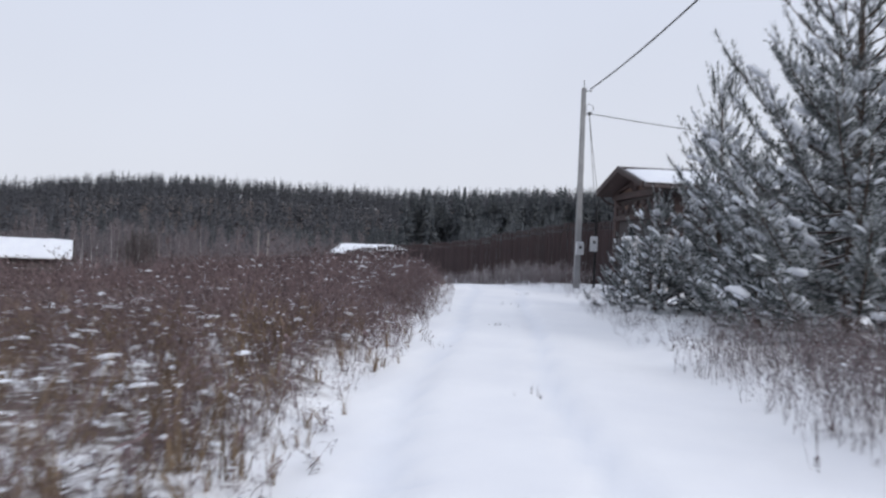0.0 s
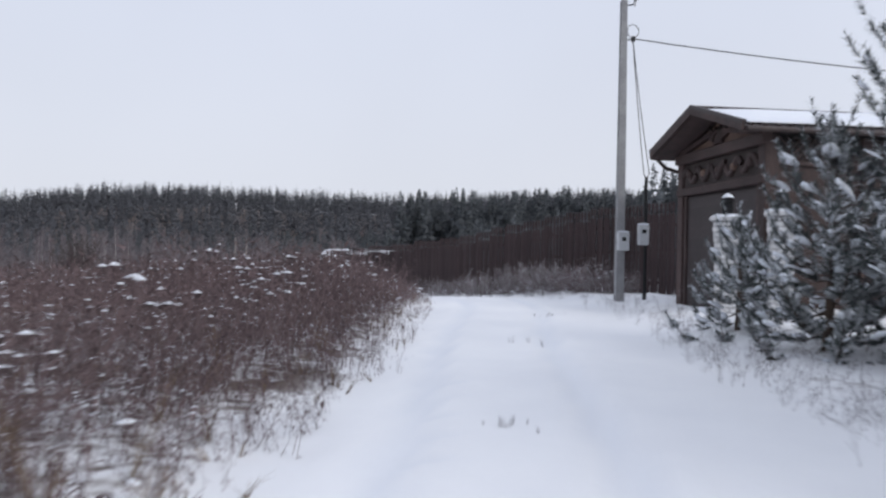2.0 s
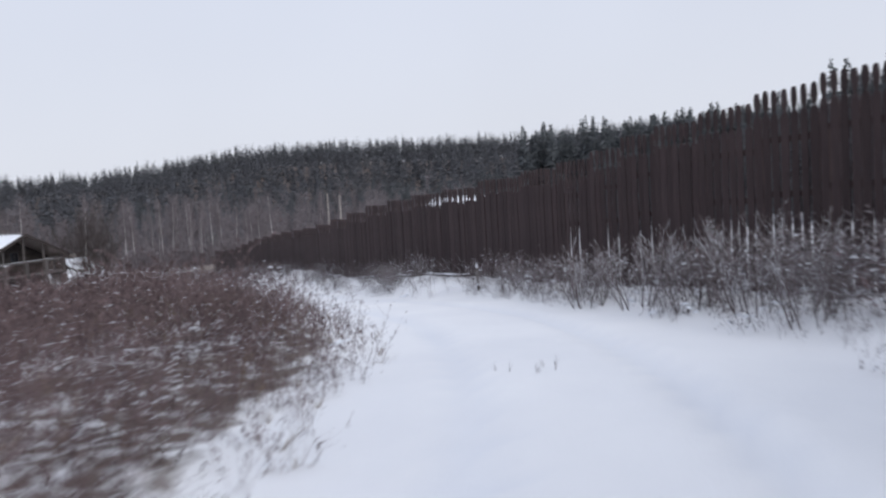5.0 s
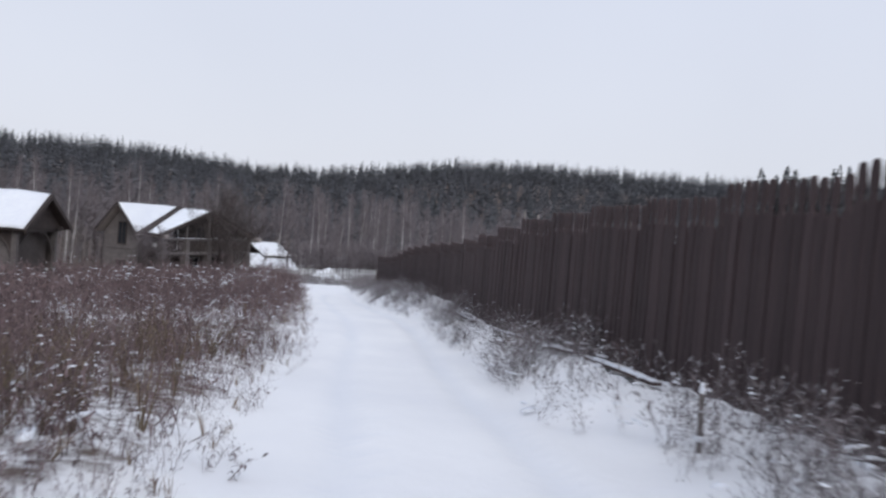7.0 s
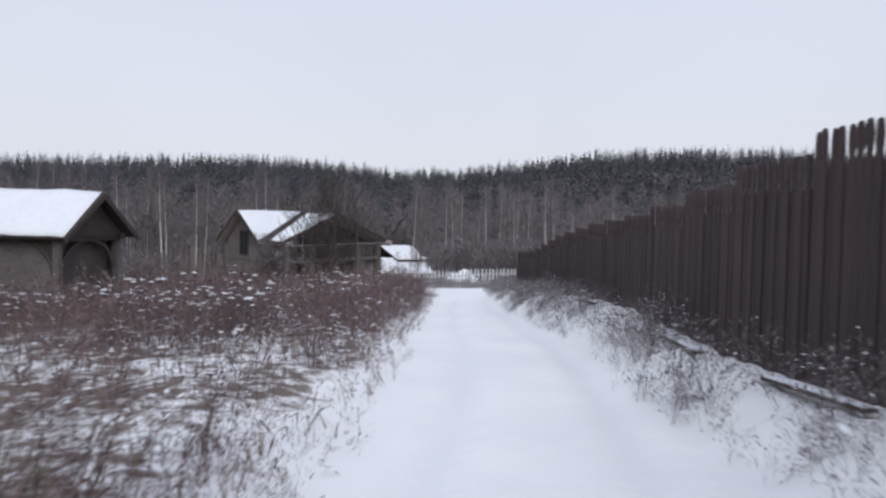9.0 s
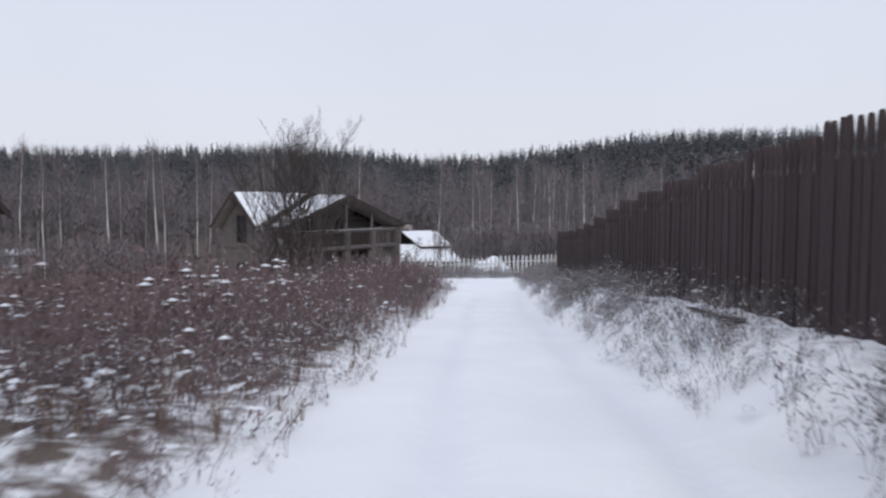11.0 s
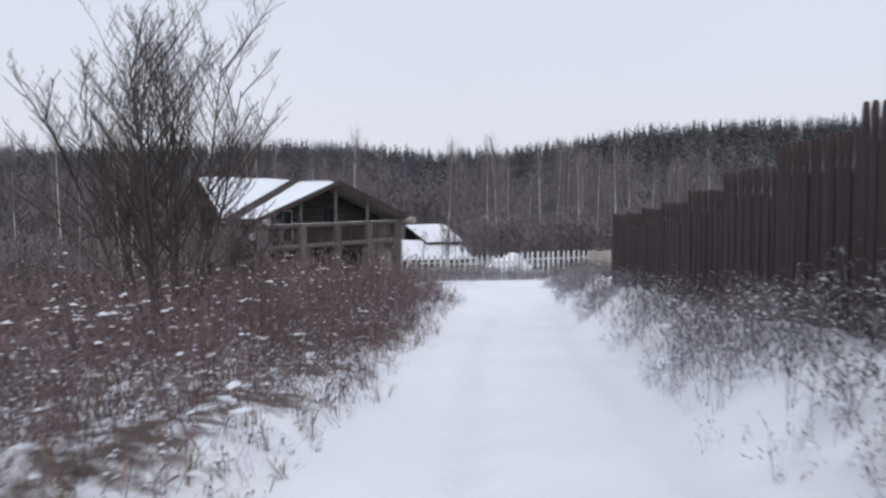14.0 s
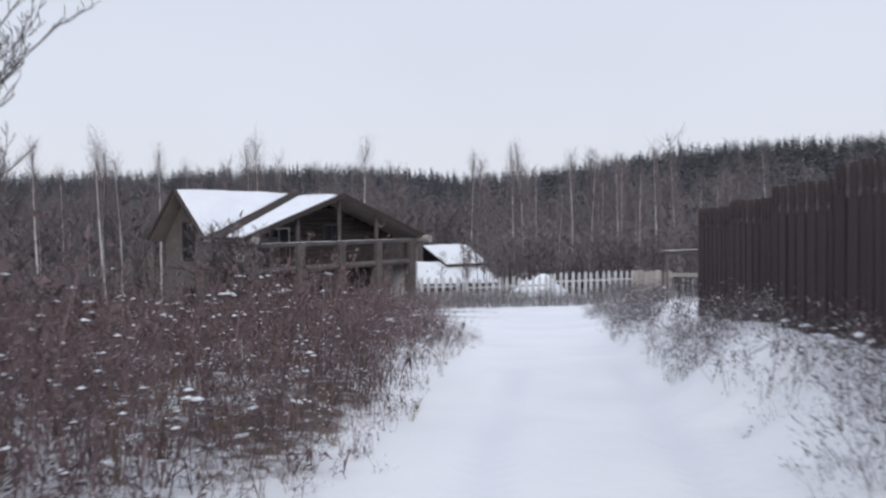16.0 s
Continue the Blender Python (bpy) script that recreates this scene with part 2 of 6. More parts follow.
LX = np.stack([np.interp(LS, seg, LANE[:, k]) for k in range(3)], 1)
for _ in range(6):
    LX[1:-1] = (LX[:-2] + 2 * LX[1:-1] + LX[2:]) / 4
LT = np.gradient(LX[:, :2], axis=0)
LT /= np.linalg.norm(LT, axis=1)[:, None]

SKY_YAW = [-180, -60, -10, 0, 13, 22, 28, 33, 39, 43, 48, 53, 58, 69, 80, 110, 180]
SKY_EL = [3.6, 4.2, 5.0, 4.9, 4.4, 4.6, 4.7, 4.5, 3.8, 3.2, 3.05, 3.6, 3.7, 3.3, 3.0, 3.2, 3.6]
HILL_C = np.array([-12.0, 40.0])


def lane_place(x, y):
    """Distance along the lane, sideways offset (right positive) and blended height of the lane."""
    x, y = np.asarray(x, float).ravel(), np.asarray(y, float).ravel()
    s_out, lat_out, z_out = np.empty_like(x), np.empty_like(x), np.empty_like(x)
    for i in range(0, len(x), 20000):
        px, py = x[i:i + 20000, None], y[i:i + 20000, None]
        d = np.hypot(px - LX[None, :, 0], py - LX[None, :, 1])
        k = d.argmin(1)
        dm = d[np.arange(len(k)), k]
        w = np.exp(-(d - dm[:, None]) / (1.0 + 0.12 * dm[:, None]))
        z_out[i:i + 20000] = (w * LX[None, :, 2]).sum(1) / w.sum(1)
        vx, vy = px[:, 0] - LX[k, 0], py[:, 0] - LX[k, 1]
        lat_out[i:i + 20000] = vx * LT[k, 1] - vy * LT[k, 0]
        far = np.abs(lat_out[i:i + 20000]) < dm * 0.8
        lat_out[i:i + 20000] = np.where(far, np.sign(lat_out[i:i + 20000] + 1e-9) * dm, lat_out[i:i + 20000])
        s_out[i:i + 20000] = LS[k]
    return s_out, lat_out, z_out


def wobble(x, y, scale, seed):
    """Cheap smooth noise from a few sines."""
    r = np.random.RandomState(seed)
    out = 0
    for _ in range(6):
        a, f, p = r.rand() * 6.28, scale * (0.6 + r.rand()), r.rand() * 6.28
        out = out + np.sin((x * np.cos(a) + y * np.sin(a)) * f + p)
    return out / 3.5


S_START = 30.0  # the lane distance at which the film begins, roughly


def edges(s):
    """The lane's snow edge to the left and right of the middle line."""
    left = -np.interp(s, [0, 44, 52, 60, 66, 78, 86, 130], [0.95, 0.95, 1.05, 1.2, 1.25, 1.18, 1.36, 1.36]) + 0.10 * np.sin(s * 0.9) + 0.07 * np.sin(s * 2.3) + 0.06 * np.sin(s * 5.3 + 1) + 0.04 * np.sin(s * 11.7)
    right = np.interp(s, [0, 52, 62, 66, 72, 78, 85], [2.2, 2.2, 1.85, 1.6, 1.38, 1.2, 1.12]) + 0.12 * np.sin(s * 0.8 + 1) + 0.07 * np.sin(s * 2.1) + 0.06 * np.sin(s * 4.9) + 0.04 * np.sin(s * 10.3)
    return left, right


def height(x, y):
    x, y = np.asarray(x, float).ravel(), np.asarray(y, float).ravel()
    s, lat, z = lane_place(x, y)
    el, er = edges(s)
    bank = np.interp(s, [0, 40, 62, 65, 69, 82, 90, 100, 112, 126], [0.2, 0.2, 0.12, 0.05, 0.22, 0.42, 0.52, 0.75, 0.6, 0.3])
    z = z + bank * smooth(er - 0.1, er + 1.1, lat) * (1 - smooth(14, 40, lat))
    z = z + 0.10 * smooth(0.1, 1.2, el - lat) - 0.04 * np.clip(-lat - 3, 0, 22)
    near = (1 - smooth(30, 80, np.abs(lat)))
    off = smooth(0, 1.0, np.maximum(lat - er, el - lat))
    z = z + off * near * (0.05 * wobble(x, y, 2.2, 3) + 0.03 * wobble(x, y, 6.5, 4) + 0.10 * wobble(x, y, 0.5, 5))
    on = (1 - off)
    # two worn tyre ruts and the low crown between them
    for c in (-0.62, 0.78):
        q = np.abs(lat - c + 0.06 * np.sin(s * 0.5))
        z = z - on * (0.05 * (1 - smooth(0.07, 0.19, q)) - 0.022 * np.exp(-((q - 0.26) / 0.07) ** 2))
    z = z + on * (0.006 * wobble(x, y, 0.8, 6) + 0.005 * wobble(x, y, 7.0, 7) + 0.004 * wobble(x, y, 15.0, 9))
    # the valley floor and the wooded hills that ring it
    vx, vy = x - HILL_C[0], y - HILL_C[1]
    r = np.hypot(vx, vy)
    yaw = np.degrees(np.arctan2(-vx, vy))
    floor_z = np.interp(yaw, [-180, -40, -5, 20, 90, 180], [1, 0.5, -2, -5, -5, 0])
    z = z + (floor_z - z) * smooth(60, 120, r)
    crest = 1.5 + 490 * np.tan(np.radians(np.interp(yaw, SKY_YAW, SKY_EL))) - 13.3
    z = z + (crest - z) * smooth(130, 480, r)
    return z


def numpy_mesh(name, verts, faces, mat, smooth_shade=False):
    """One mesh from arrays; faces: an (n, 3) or (n, 4) array."""
    me = bpy.data.meshes.new(name)
    verts, faces = np.asarray(verts, np.float32), np.asarray(faces, np.int32)
    k = faces.shape[1]
    me.vertices.add(len(verts))
    me.vertices.foreach_set("co", verts.ravel())
    me.loops.add(faces.size)
    me.loops.foreach_set("vertex_index", faces.ravel())
    me.polygons.add(len(faces))
    me.polygons.foreach_set("loop_start", np.arange(0, faces.size, k, dtype=np.int32))
    if smooth_shade:
        me.polygons.foreach_set("use_smooth", np.ones(len(faces), bool))
    me.update(calc_edges=True)
    me.validate()
    me.materials.append(mat)
    return me


def graded(lo, hi, fine_lo, fine_hi, step, far_step):
    mid = list(np.arange(fine_lo, fine_hi, step))
    up, q, st = [], fine_hi, step
    while q < hi:
        up.append(q)
        st = min(st * 1.28, far_step)
        q += st
    down, q, st = [], fine_lo - step, step
    while q > lo:
        down.append(q)
        st = min(st * 1.28, far_step)
        q -= st
    return np.array([lo] + down[::-1] + mid + up + [hi])


gx = graded(-2500, 2500, -33, 5.5, 0.16, 90)
gy = graded(-2500, 2500, 4, 68, 0.16, 90)
GX, GY = np.meshgrid(gx, gy)
GZ = height(GX, GY)
nx, ny = len(gx), len(gy)
idx = np.arange(nx * ny).reshape(ny, nx)
quads = np.stack([idx[:-1, :-1], idx[:-1, 1:], idx[1:, 1:], idx[1:, :-1]], -1).reshape(-1, 4)
ground_mesh = numpy_mesh("ground", np.stack([GX.ravel(), GY.ravel(), GZ], 1), quads, SNOW_GROUND, True)
gs, glat, _ = lane_place(GX, GY)
gl, gr = edges(gs)
field = np.where(glat < 0, smooth(0.0, 0.9, gl - glat) + 0.7 * smooth(5, 16, -glat), 0.55 * smooth(0.1, 0.9, glat - gr))
beyond = smooth(1.0, 5.0, (GX.ravel() + 50) * -0.73 + (GY.ravel() - 86) * 0.68)
field = np.maximum(field, 0.9 * beyond)
# needle litter on the hill woods' floor, its brown also standing for shaded snow
field = np.maximum(field, 1.7 * smooth(110, 150, np.hypot(GX.ravel() - HILL_C[0], GY.ravel() - HILL_C[1])))
packed = np.zeros_like(glat)
for c in (-0.62, 0.78):
    q = np.abs(glat - c + 0.06 * np.sin(gs * 0.5))
    packed = np.maximum(packed, 0.8 * (1 - smooth(0.07, 0.20, q)) * (0.75 + 0.25 * wobble(GX.ravel(), GY.ravel(), 1.7, 8)))
att2 = ground_mesh.attributes.new("packed", "FLOAT", "POINT")
att2.data.foreach_set("value", np.clip(packed, 0, 1).astype(np.float32))
att = ground_mesh.attributes.new("field", "FLOAT", "POINT")
att.data.foreach_set("value", field.astype(np.float32))
ground = tagged(new("ground", ground_mesh), "snow-covered ground with a rutted lane, weedy banks and hills", "ground", kind="structure")


def ground_at(x, y):
    return float(height([x], [y])[0])

# ---- building helpers ----
def thing(name, m, label, category, group=""):
    ob = new(name)
    ob.empty_display_size = 0.2
    ob.matrix_world = m
    return tagged(ob, label, category, group)


def part(name, bm, mat, parent, label="", at=None, smooth_shade=False):
    """Links a bmesh (or a ready mesh) as one mesh object under a thing or a part."""
    if isinstance(bm, bpy.types.Mesh):
        me = bm
    else:
        me = bpy.data.meshes.new(name)
        bmesh.ops.recalc_face_normals(bm, faces=bm.faces)
        if smooth_shade:
            for f in bm.faces:
                f.smooth = True
        bm.to_mesh(me)
        bm.free()
        me.materials.append(mat)
    ob = new(name, me)
    ob.parent = parent
    if at is not None:
        ob.matrix_basis = at
    if label:
        ob["label"] = label
    return ob


def box(lo, hi, bevel=0.0, bm=None):
    """A box between two corners, its edges bevelled."""
    own = bmesh.new()
    bmesh.ops.create_cube(own, size=1)
    for v in own.verts:
        v.co = Vector([lo[k] + (v.co[k] + 0.5) * (hi[k] - lo[k]) for k in range(3)])
    if bevel:
        bmesh.ops.bevel(own, geom=own.edges[:], offset=bevel, segments=1, affect="EDGES")
    return merge(bm, own)


def merge(bm, own):
    if bm is None:
        return own
    me = bpy.data.meshes.new("tmp")
    own.to_mesh(me)
    own.free()
    bm.from_mesh(me)
    bpy.data.meshes.remove(me)
    return bm


def beam(a, b, r0, r1=None, sides=8, bm=None, square=False):
    """A round or square bar from a to b, tapering from r0 to r1."""
    a, b = Vector(a), Vector(b)
    r1 = r0 if r1 is None else r1
    own = bmesh.new()
    n = 4 if square else sides
    bmesh.ops.create_cone(own, cap_ends=True, segments=n, radius1=r0 * (1.414 if square else 1), radius2=r1 * (1.414 if square else 1), depth=(b - a).length)
    if square:
        bmesh.ops.rotate(own, verts=own.verts, matrix=Matrix.Rotation(math.pi / 4, 3, "Z"))
    turn = (b - a).to_track_quat("Z", "Y").to_matrix().to_4x4()
    bmesh.ops.transform(own, verts=own.verts, matrix=Matrix.Translation((a + b) / 2) @ turn)
    return merge(bm, own)


def prism(outline, y0, y1, bm=None):
    """An outline in x and z, drawn out from y0 to y1."""
    own = bmesh.new()
    front = [own.verts.new((x, y0, z)) for x, z in outline]
    back = [own.verts.new((x, y1, z)) for x, z in outline]
    own.faces.new(front)
    own.faces.new(back[::-1])
    k = len(outline)
    for i in range(k):
        own.faces.new((front[i], back[i], back[(i + 1) % k], front[(i + 1) % k]))
    return merge(bm, own)


def slab(corners, thick, bm=None, lift=0.0):
    """A plate over four (or three) corners in order, thick metres deep along its normal."""
    own = bmesh.new()
    c = [Vector(p) for p in corners]
    nrm = (c[1] - c[0]).cross(c[2] - c[0]).normalized()
    if nrm.z < 0:
        nrm = -nrm
    lo = [own.verts.new(p + nrm * lift) for p in c]
    hi = [own.verts.new(p + nrm * (lift + thick)) for p in c]
    own.faces.new(lo)
    own.faces.new(hi[::-1])
    k = len(c)
    for i in range(k):
        own.faces.new((lo[i], hi[i], hi[(i + 1) % k], lo[(i + 1) % k]))
    return merge(bm, own)


def snow_sheet(corners, thick, seed, nu=26, nv=14, ragged=0.12):
    """A soft uneven layer of snow over four corners (a, b along the top; c, d along the foot), with a ragged lower rim."""
    rnd = random.Random(seed)
    a, b, c, d = [Vector(p) for p in corners]
    nrm = (b - a).cross(d - a).normalized()
    if nrm.z < 0:
        nrm = -nrm
    bm = bmesh.new()
    rim = [1 - ragged * rnd.random() * rnd.random() for _ in range(nu + 1)]
    top, low = [], []
    for i in range(nu + 1):
        rowt, rowl = [], []
        for j in range(nv + 1):
            u, v = i / nu, j / nv * rim[i]
            p = (a * (1 - u) + b * u) * (1 - v) + (d * (1 - u) + c * u) * v
            edge = min(1, 5 * min(u, 1 - u), 6 * (1 - j / nv) + 0.1)
            h = thick * (edge ** 0.5) * (0.75 + 0.4 * noise.noise(p * 1.3 + Vector((seed, 0, 0))))
            rowt.append(bm.verts.new(p + nrm * (0.004 + max(0.004, h))))
            rowl.append(bm.verts.new(p + nrm * 0.003))
        top.append(rowt)
        low.append(rowl)
    for i in range(nu):
        for j in range(nv):
            f = bm.faces.new((top[i][j], top[i + 1][j], top[i + 1][j + 1], top[i][j + 1]))
            f.smooth = True
    ring = [(i, 0) for i in range(nu)] + [(nu, j) for j in range(nv)] + [(i, nv) for i in range(nu, 0, -1)] + [(0, j) for j in range(nv, 0, -1)]
    for k in range(len(ring)):
        (i0, j0), (i1, j1) = ring[k], ring[(k + 1) % len(ring)]
        bm.faces.new((top[i0][j0], low[i0][j0], low[i1][j1], top[i1][j1]))
    return bm


def cable(name, points, radius, parent=None, label="", mat=None):
    """A thin tube along points."""
    bm = bmesh.new()
    for p, q in zip(points[:-1], points[1:]):
        beam(p, q, radius, sides=6, bm=bm)
    return part(name, bm, mat or CABLE, parent, label)


def sag(a, b, drop, n=14):
    a, b = Vector(a), Vector(b)
    return [a.lerp(b, i / n) - Vector((0, 0, drop * 4 * (i / n) * (1 - i / n))) for i in range(n + 1)]


def scatter(protos, xs, ys, zs, tall, wide, turn, pick, lean=None):
    """Copies of prototypes joined into one vertex and one face array; lean: how far each tips over, in x and y for each metre of height."""
    vs, fs, n = [], [], 0
    c, s = np.cos(turn), np.sin(turn)
    for k, (pv, pf) in enumerate(protos):
        m = np.where(pick == k)[0]
        if not len(m):
            continue
        x = pv[None, :, 0] * wide[m, None]
        y = pv[None, :, 1] * wide[m, None]
        vx = xs[m, None] + x * c[m, None] - y * s[m, None]
        vy = ys[m, None] + x * s[m, None] + y * c[m, None]
        up = pv[None, :, 2] * tall[m, None]
        vz = zs[m, None] + up
        if lean is not None:
            bow = up * (0.5 + 0.5 * np.clip(pv[None, :, 2], 0, 1))
            vx, vy = vx + bow * lean[m, :1], vy + bow * lean[m, 1:]
            vz = zs[m, None] + up / np.sqrt(1 + (lean[m] ** 2).sum(1))[:, None]
        vs.append(np.stack([vx, vy, vz], -1).reshape(-1, 3))
        fs.append((pf[None] + (n + np.arange(len(m)) * len(pv))[:, None, None]).reshape(-1, 3))
        n += len(m) * len(pv)
    return np.concatenate(vs), np.concatenate(fs)


# ---- tall dark picket fence along the lane, stepping downhill panel by panel ----
def picket_mesh(name, tall, mat, width=0.130, thick=0.018, head=0.25, neck=0.030):
    """A board with a leaf-shaped finial on a narrow neck above rounded shoulders; its foot at z = 0."""
    body = tall - head - 0.10
    side = [(width / 2, 0), (width / 2, body - 0.05)]
    for k in range(1, 5):
        a = math.pi / 2 * k / 4
        side.append((neck / 2 + (width / 2 - neck / 2) * math.cos(a), body - 0.05 + 0.11 * math.sin(a)))
    for k in range(1, 7):
        a = math.pi * k / 7
        side.append((0.041 * math.sin(a) ** 0.75 + 0.004, body + 0.09 + (head + 0.01) * (1 - math.cos(a)) / 2))
    outline = side + [(0, tall)] + [(-x, z) for x, z in side[::-1]]
    bm = prism(outline, -thick / 2, thick / 2)
    me = bpy.data.meshes.new(name)
    bmesh.ops.recalc_face_normals(bm, faces=bm.faces)
    bm.to_mesh(me)
    bm.free()
    me.materials.append(mat)
    return me


FENCE_A, FENCE_B = Vector((6.4, 31.15, 0)), Vector((-32.75, 71.25, 0))
fence_dir = (FENCE_B - FENCE_A).normalized()
fence_len = (FENCE_B - FENCE_A).length
fence_turn = math.degrees(math.atan2(fence_dir.y, fence_dir.x))
# where the panels begin: short ones on the steep stretch, then full bays
PANEL_AT = [0, 1.85, 3.6, 5.2, 7.3, 8.4, 9.43, 10.46, 11.40, 12.24, 13.1, 14.2, 15.5] + [17.38 + 1.93 * k for k in range(20)] + [fence_len]
TOP_AT = [0, 5.5, 7.8, 9.0, 9.9, 10.9, 11.8, 12.7, 13.6, 14.8, 16.4, 18.3, 20.2, 22.2, 24.1, 27, 29.5, 31.8, 33.5, 35.4, 37, 42.5, 44, 47.6, 51.4, 54, 56]
TOP_Z = [4.12, 4.02, 3.88, 3.79, 3.66, 3.57, 3.47, 3.34, 3.20, 3.12, 3.02, 2.89, 2.82, 2.73, 2.62, 2.32, 2.04, 1.89, 1.80, 1.72, 1.60, 1.20, 1.06, 0.64, 0.34, 0.20, 0.18]
rnd = random.Random(11)
picket_meshes = {}
for d0, d1 in zip(PANEL_AT[:-1], PANEL_AT[1:]):
    panel_len = d1 - d0
    base = FENCE_A + fence_dir * d0
    top = float(np.interp(d0 + panel_len / 2, TOP_AT, TOP_Z)) + rnd.uniform(-0.02, 0.02)
    lows = [ground_at(*(base + fence_dir * q * panel_len)[:2]) for q in (0, 0.5, 1)]
    foot = min(lows) - 0.03
    tall = round((top - foot) * 20) / 20
    panel = thing("fence_panel", pose(base.x, base.y, top - tall, 0, 0, fence_turn), "dark brown picket fence panel with leaf-shaped finials on snow", "fence", "panels of the tall picket fence")
    n_pick = max(6, round(panel_len / 0.143))
    for j in range(n_pick):
        x = (j + 0.5) * panel_len / n_pick
        along = d0 + x
        gappy = (11.5 < along < 13.9 and j % 2 == 0) or (5.2 < along < 10.0 and j % 3 != 0)
        open_slit = 13.42 < along < 14.25
        wide = 0.101 if open_slit else 0.108 if gappy else (0.124 if along < 13 else 0.131)
        if (tall, wide) not in picket_meshes:
            picket_meshes[(tall, wide)] = picket_mesh("picket", tall, FENCE_BROWN, wide, 0.018 if along < 13 or open_slit else 0.026, neck=0.030 if along < 13 else 0.066)
        part("picket", picket_meshes[(tall, wide)], None, panel, at=pose(x, (0.004 if j % 2 else -0.004) + rnd.uniform(-0.002, 0.002), rnd.uniform(-0.012, 0.012), rnd.uniform(-0.3, 0.3), rnd.uniform(-0.16, 0.16), rnd.uniform(-2, 2)))
    for z in (0.38, tall * 0.5, tall - 0.62):
        part("rail", box((0.005, -0.065, z - 0.04), (panel_len - 0.005, -0.017, z + 0.04), 0.004), RAIL_BROWN, panel)
    part("post", box((-0.05, -0.17, -0.1), (0.05, -0.07, tall - 0.48), 0.008), RAIL_BROWN, panel)

# loose boards lying along the fence's foot with snow on them
for d0, ln, off in ((20.5, 2.2, 0.35), (23.4, 1.8, 0.30), (17.6, 2.0, 0.45), (27.0, 1.6, 0.35), (33.5, 1.7, 0.4), (37.2, 1.9, 0.4)):
    side = Vector((-fence_dir.y, fence_dir.x, 0))
    a = FENCE_A + fence_dir * d0 + side * off
    b = a + fence_dir * ln + side * 0.06
    za, zb = ground_at(a.x, a.y) + 0.06, ground_at(b.x, b.y) + 0.05
    tilt = math.degrees(math.atan2(zb - za, ln))
    board = thing("loose_board", Matrix.Translation((a.x, a.y, za)) @ pose(0, 0, 0, 0, 0, fence_turn) @ pose(0, 0, 0, 0, -tilt, 0), "loose dark board lying at the fence foot under snow", "board", "loose boards by the fence")
    part("plank", box((0, -0.06, -0.02), (ln, 0.06, 0.015), 0.004), RAIL_BROWN, board)
    part("snow", snow_sheet([(0.05, 0.055, 0.016), (ln - 0.05, 0.055, 0.016), (ln - 0.05, -0.055, 0.016), (0.05, -0.055, 0.016)], 0.035, int(d0), 16, 4, 0.1), SNOW, board)
stake_at = FENCE_A + fence_dir * 15.6 + Vector((-fence_dir.y, fence_dir.x, 0)) * 1.0
stake = thing("stake", pose(stake_at.x, stake_at.y, ground_at(stake_at.x, stake_at.y), 3, -2, 20), "thin grey wooden stake standing in the bank snow", "stake")
part("shaft", beam((0, 0, -0.2), (0, 0, 0.42), 0.022, square=True), LOG_GREY, stake)
part("snow_cap", beam((0, 0, 0.42), (0, 0, 0.50), 0.026, 0.012, sides=6), SNOW, stake)

# ---- low white picket fence across the lane's end ----
def white_panel(a, b, tall, n, label):
    a, b = Vector((*a, 0)), Vector((*b, 0))
    d = (b - a).normalized()
    ln = (b - a).length
    gz = min(ground_at(*a[:2]), ground_at(*b[:2])) + 0.02
    p = thing("picket_fence", pose(a.x, a.y, gz, 0, 0, math.degrees(math.atan2(d.y, d.x))), label, "fence", "white picket fence sections")
    w = 0.13
    outline = [(-w / 2, 0.08), (w / 2, 0.08), (w / 2, tall - 0.1), (0.02, tall), (-0.02, tall), (-w / 2, tall - 0.1)]
    bm = prism(outline, -0.012, 0.012)
    me = bpy.data.meshes.new("picket")
    bmesh.ops.recalc_face_normals(bm, faces=bm.faces)
    bm.to_mesh(me)
    bm.free()
    me.materials.append(WHITE_PAINT)
    r = random.Random(n)
    for j in range(n):
        part("picket", me, None, p, at=pose((j + 0.5) * ln / n, 0.0, r.uniform(-0.03, 0.03), 0, r.uniform(-1.5, 1.5), 0))
    for z in (0.4, tall - 0.42):
        part("rail", box((0, 0.014, z - 0.04), (ln, 0.05, z + 0.04), 0.005), WHITE_PAINT, p)
    for x in (0.04, ln - 0.04):
        part("post", box((x - 0.05, 0.052, -0.15), (x + 0.05, 0.15, tall - 0.1), 0.01), WHITE_PAINT, p)
    return p


white_panel((-52.2, 80.6), (-51.5, 82.4), 1.35, 6, "weathered white picket fence section half hidden by snowy weeds")
white_panel((-51.45, 82.5), (-50.0, 86.3), 1.42, 13, "weathered white picket fence section half hidden by snowy weeds")
white_panel((-49.95, 86.4), (-48.4, 90.5), 1.55, 14, "taller white picket fence section beside the lane's end")

# pale board screen and a small open shed beyond the end of the dark fence
scr = thing("board_screen", pose(-47.75, 89.4, ground_at(-47.75, 89.4), 0, 0, 32), "pale weathered board screen standing beside the white fence", "fence")
for j in range(7):
    part("board", box((j * 0.245, -0.012, 0.05), (j * 0.245 + 0.235, 0.012, 1.25 + 0.04 * math.sin(j * 2.1)), 0.004), PALE_BOARD, scr)
for z in (0.3, 1.0):
    part("rail", box((0, 0.014, z - 0.04), (1.7, 0.05, z + 0.04)), LOG_GREY, scr)

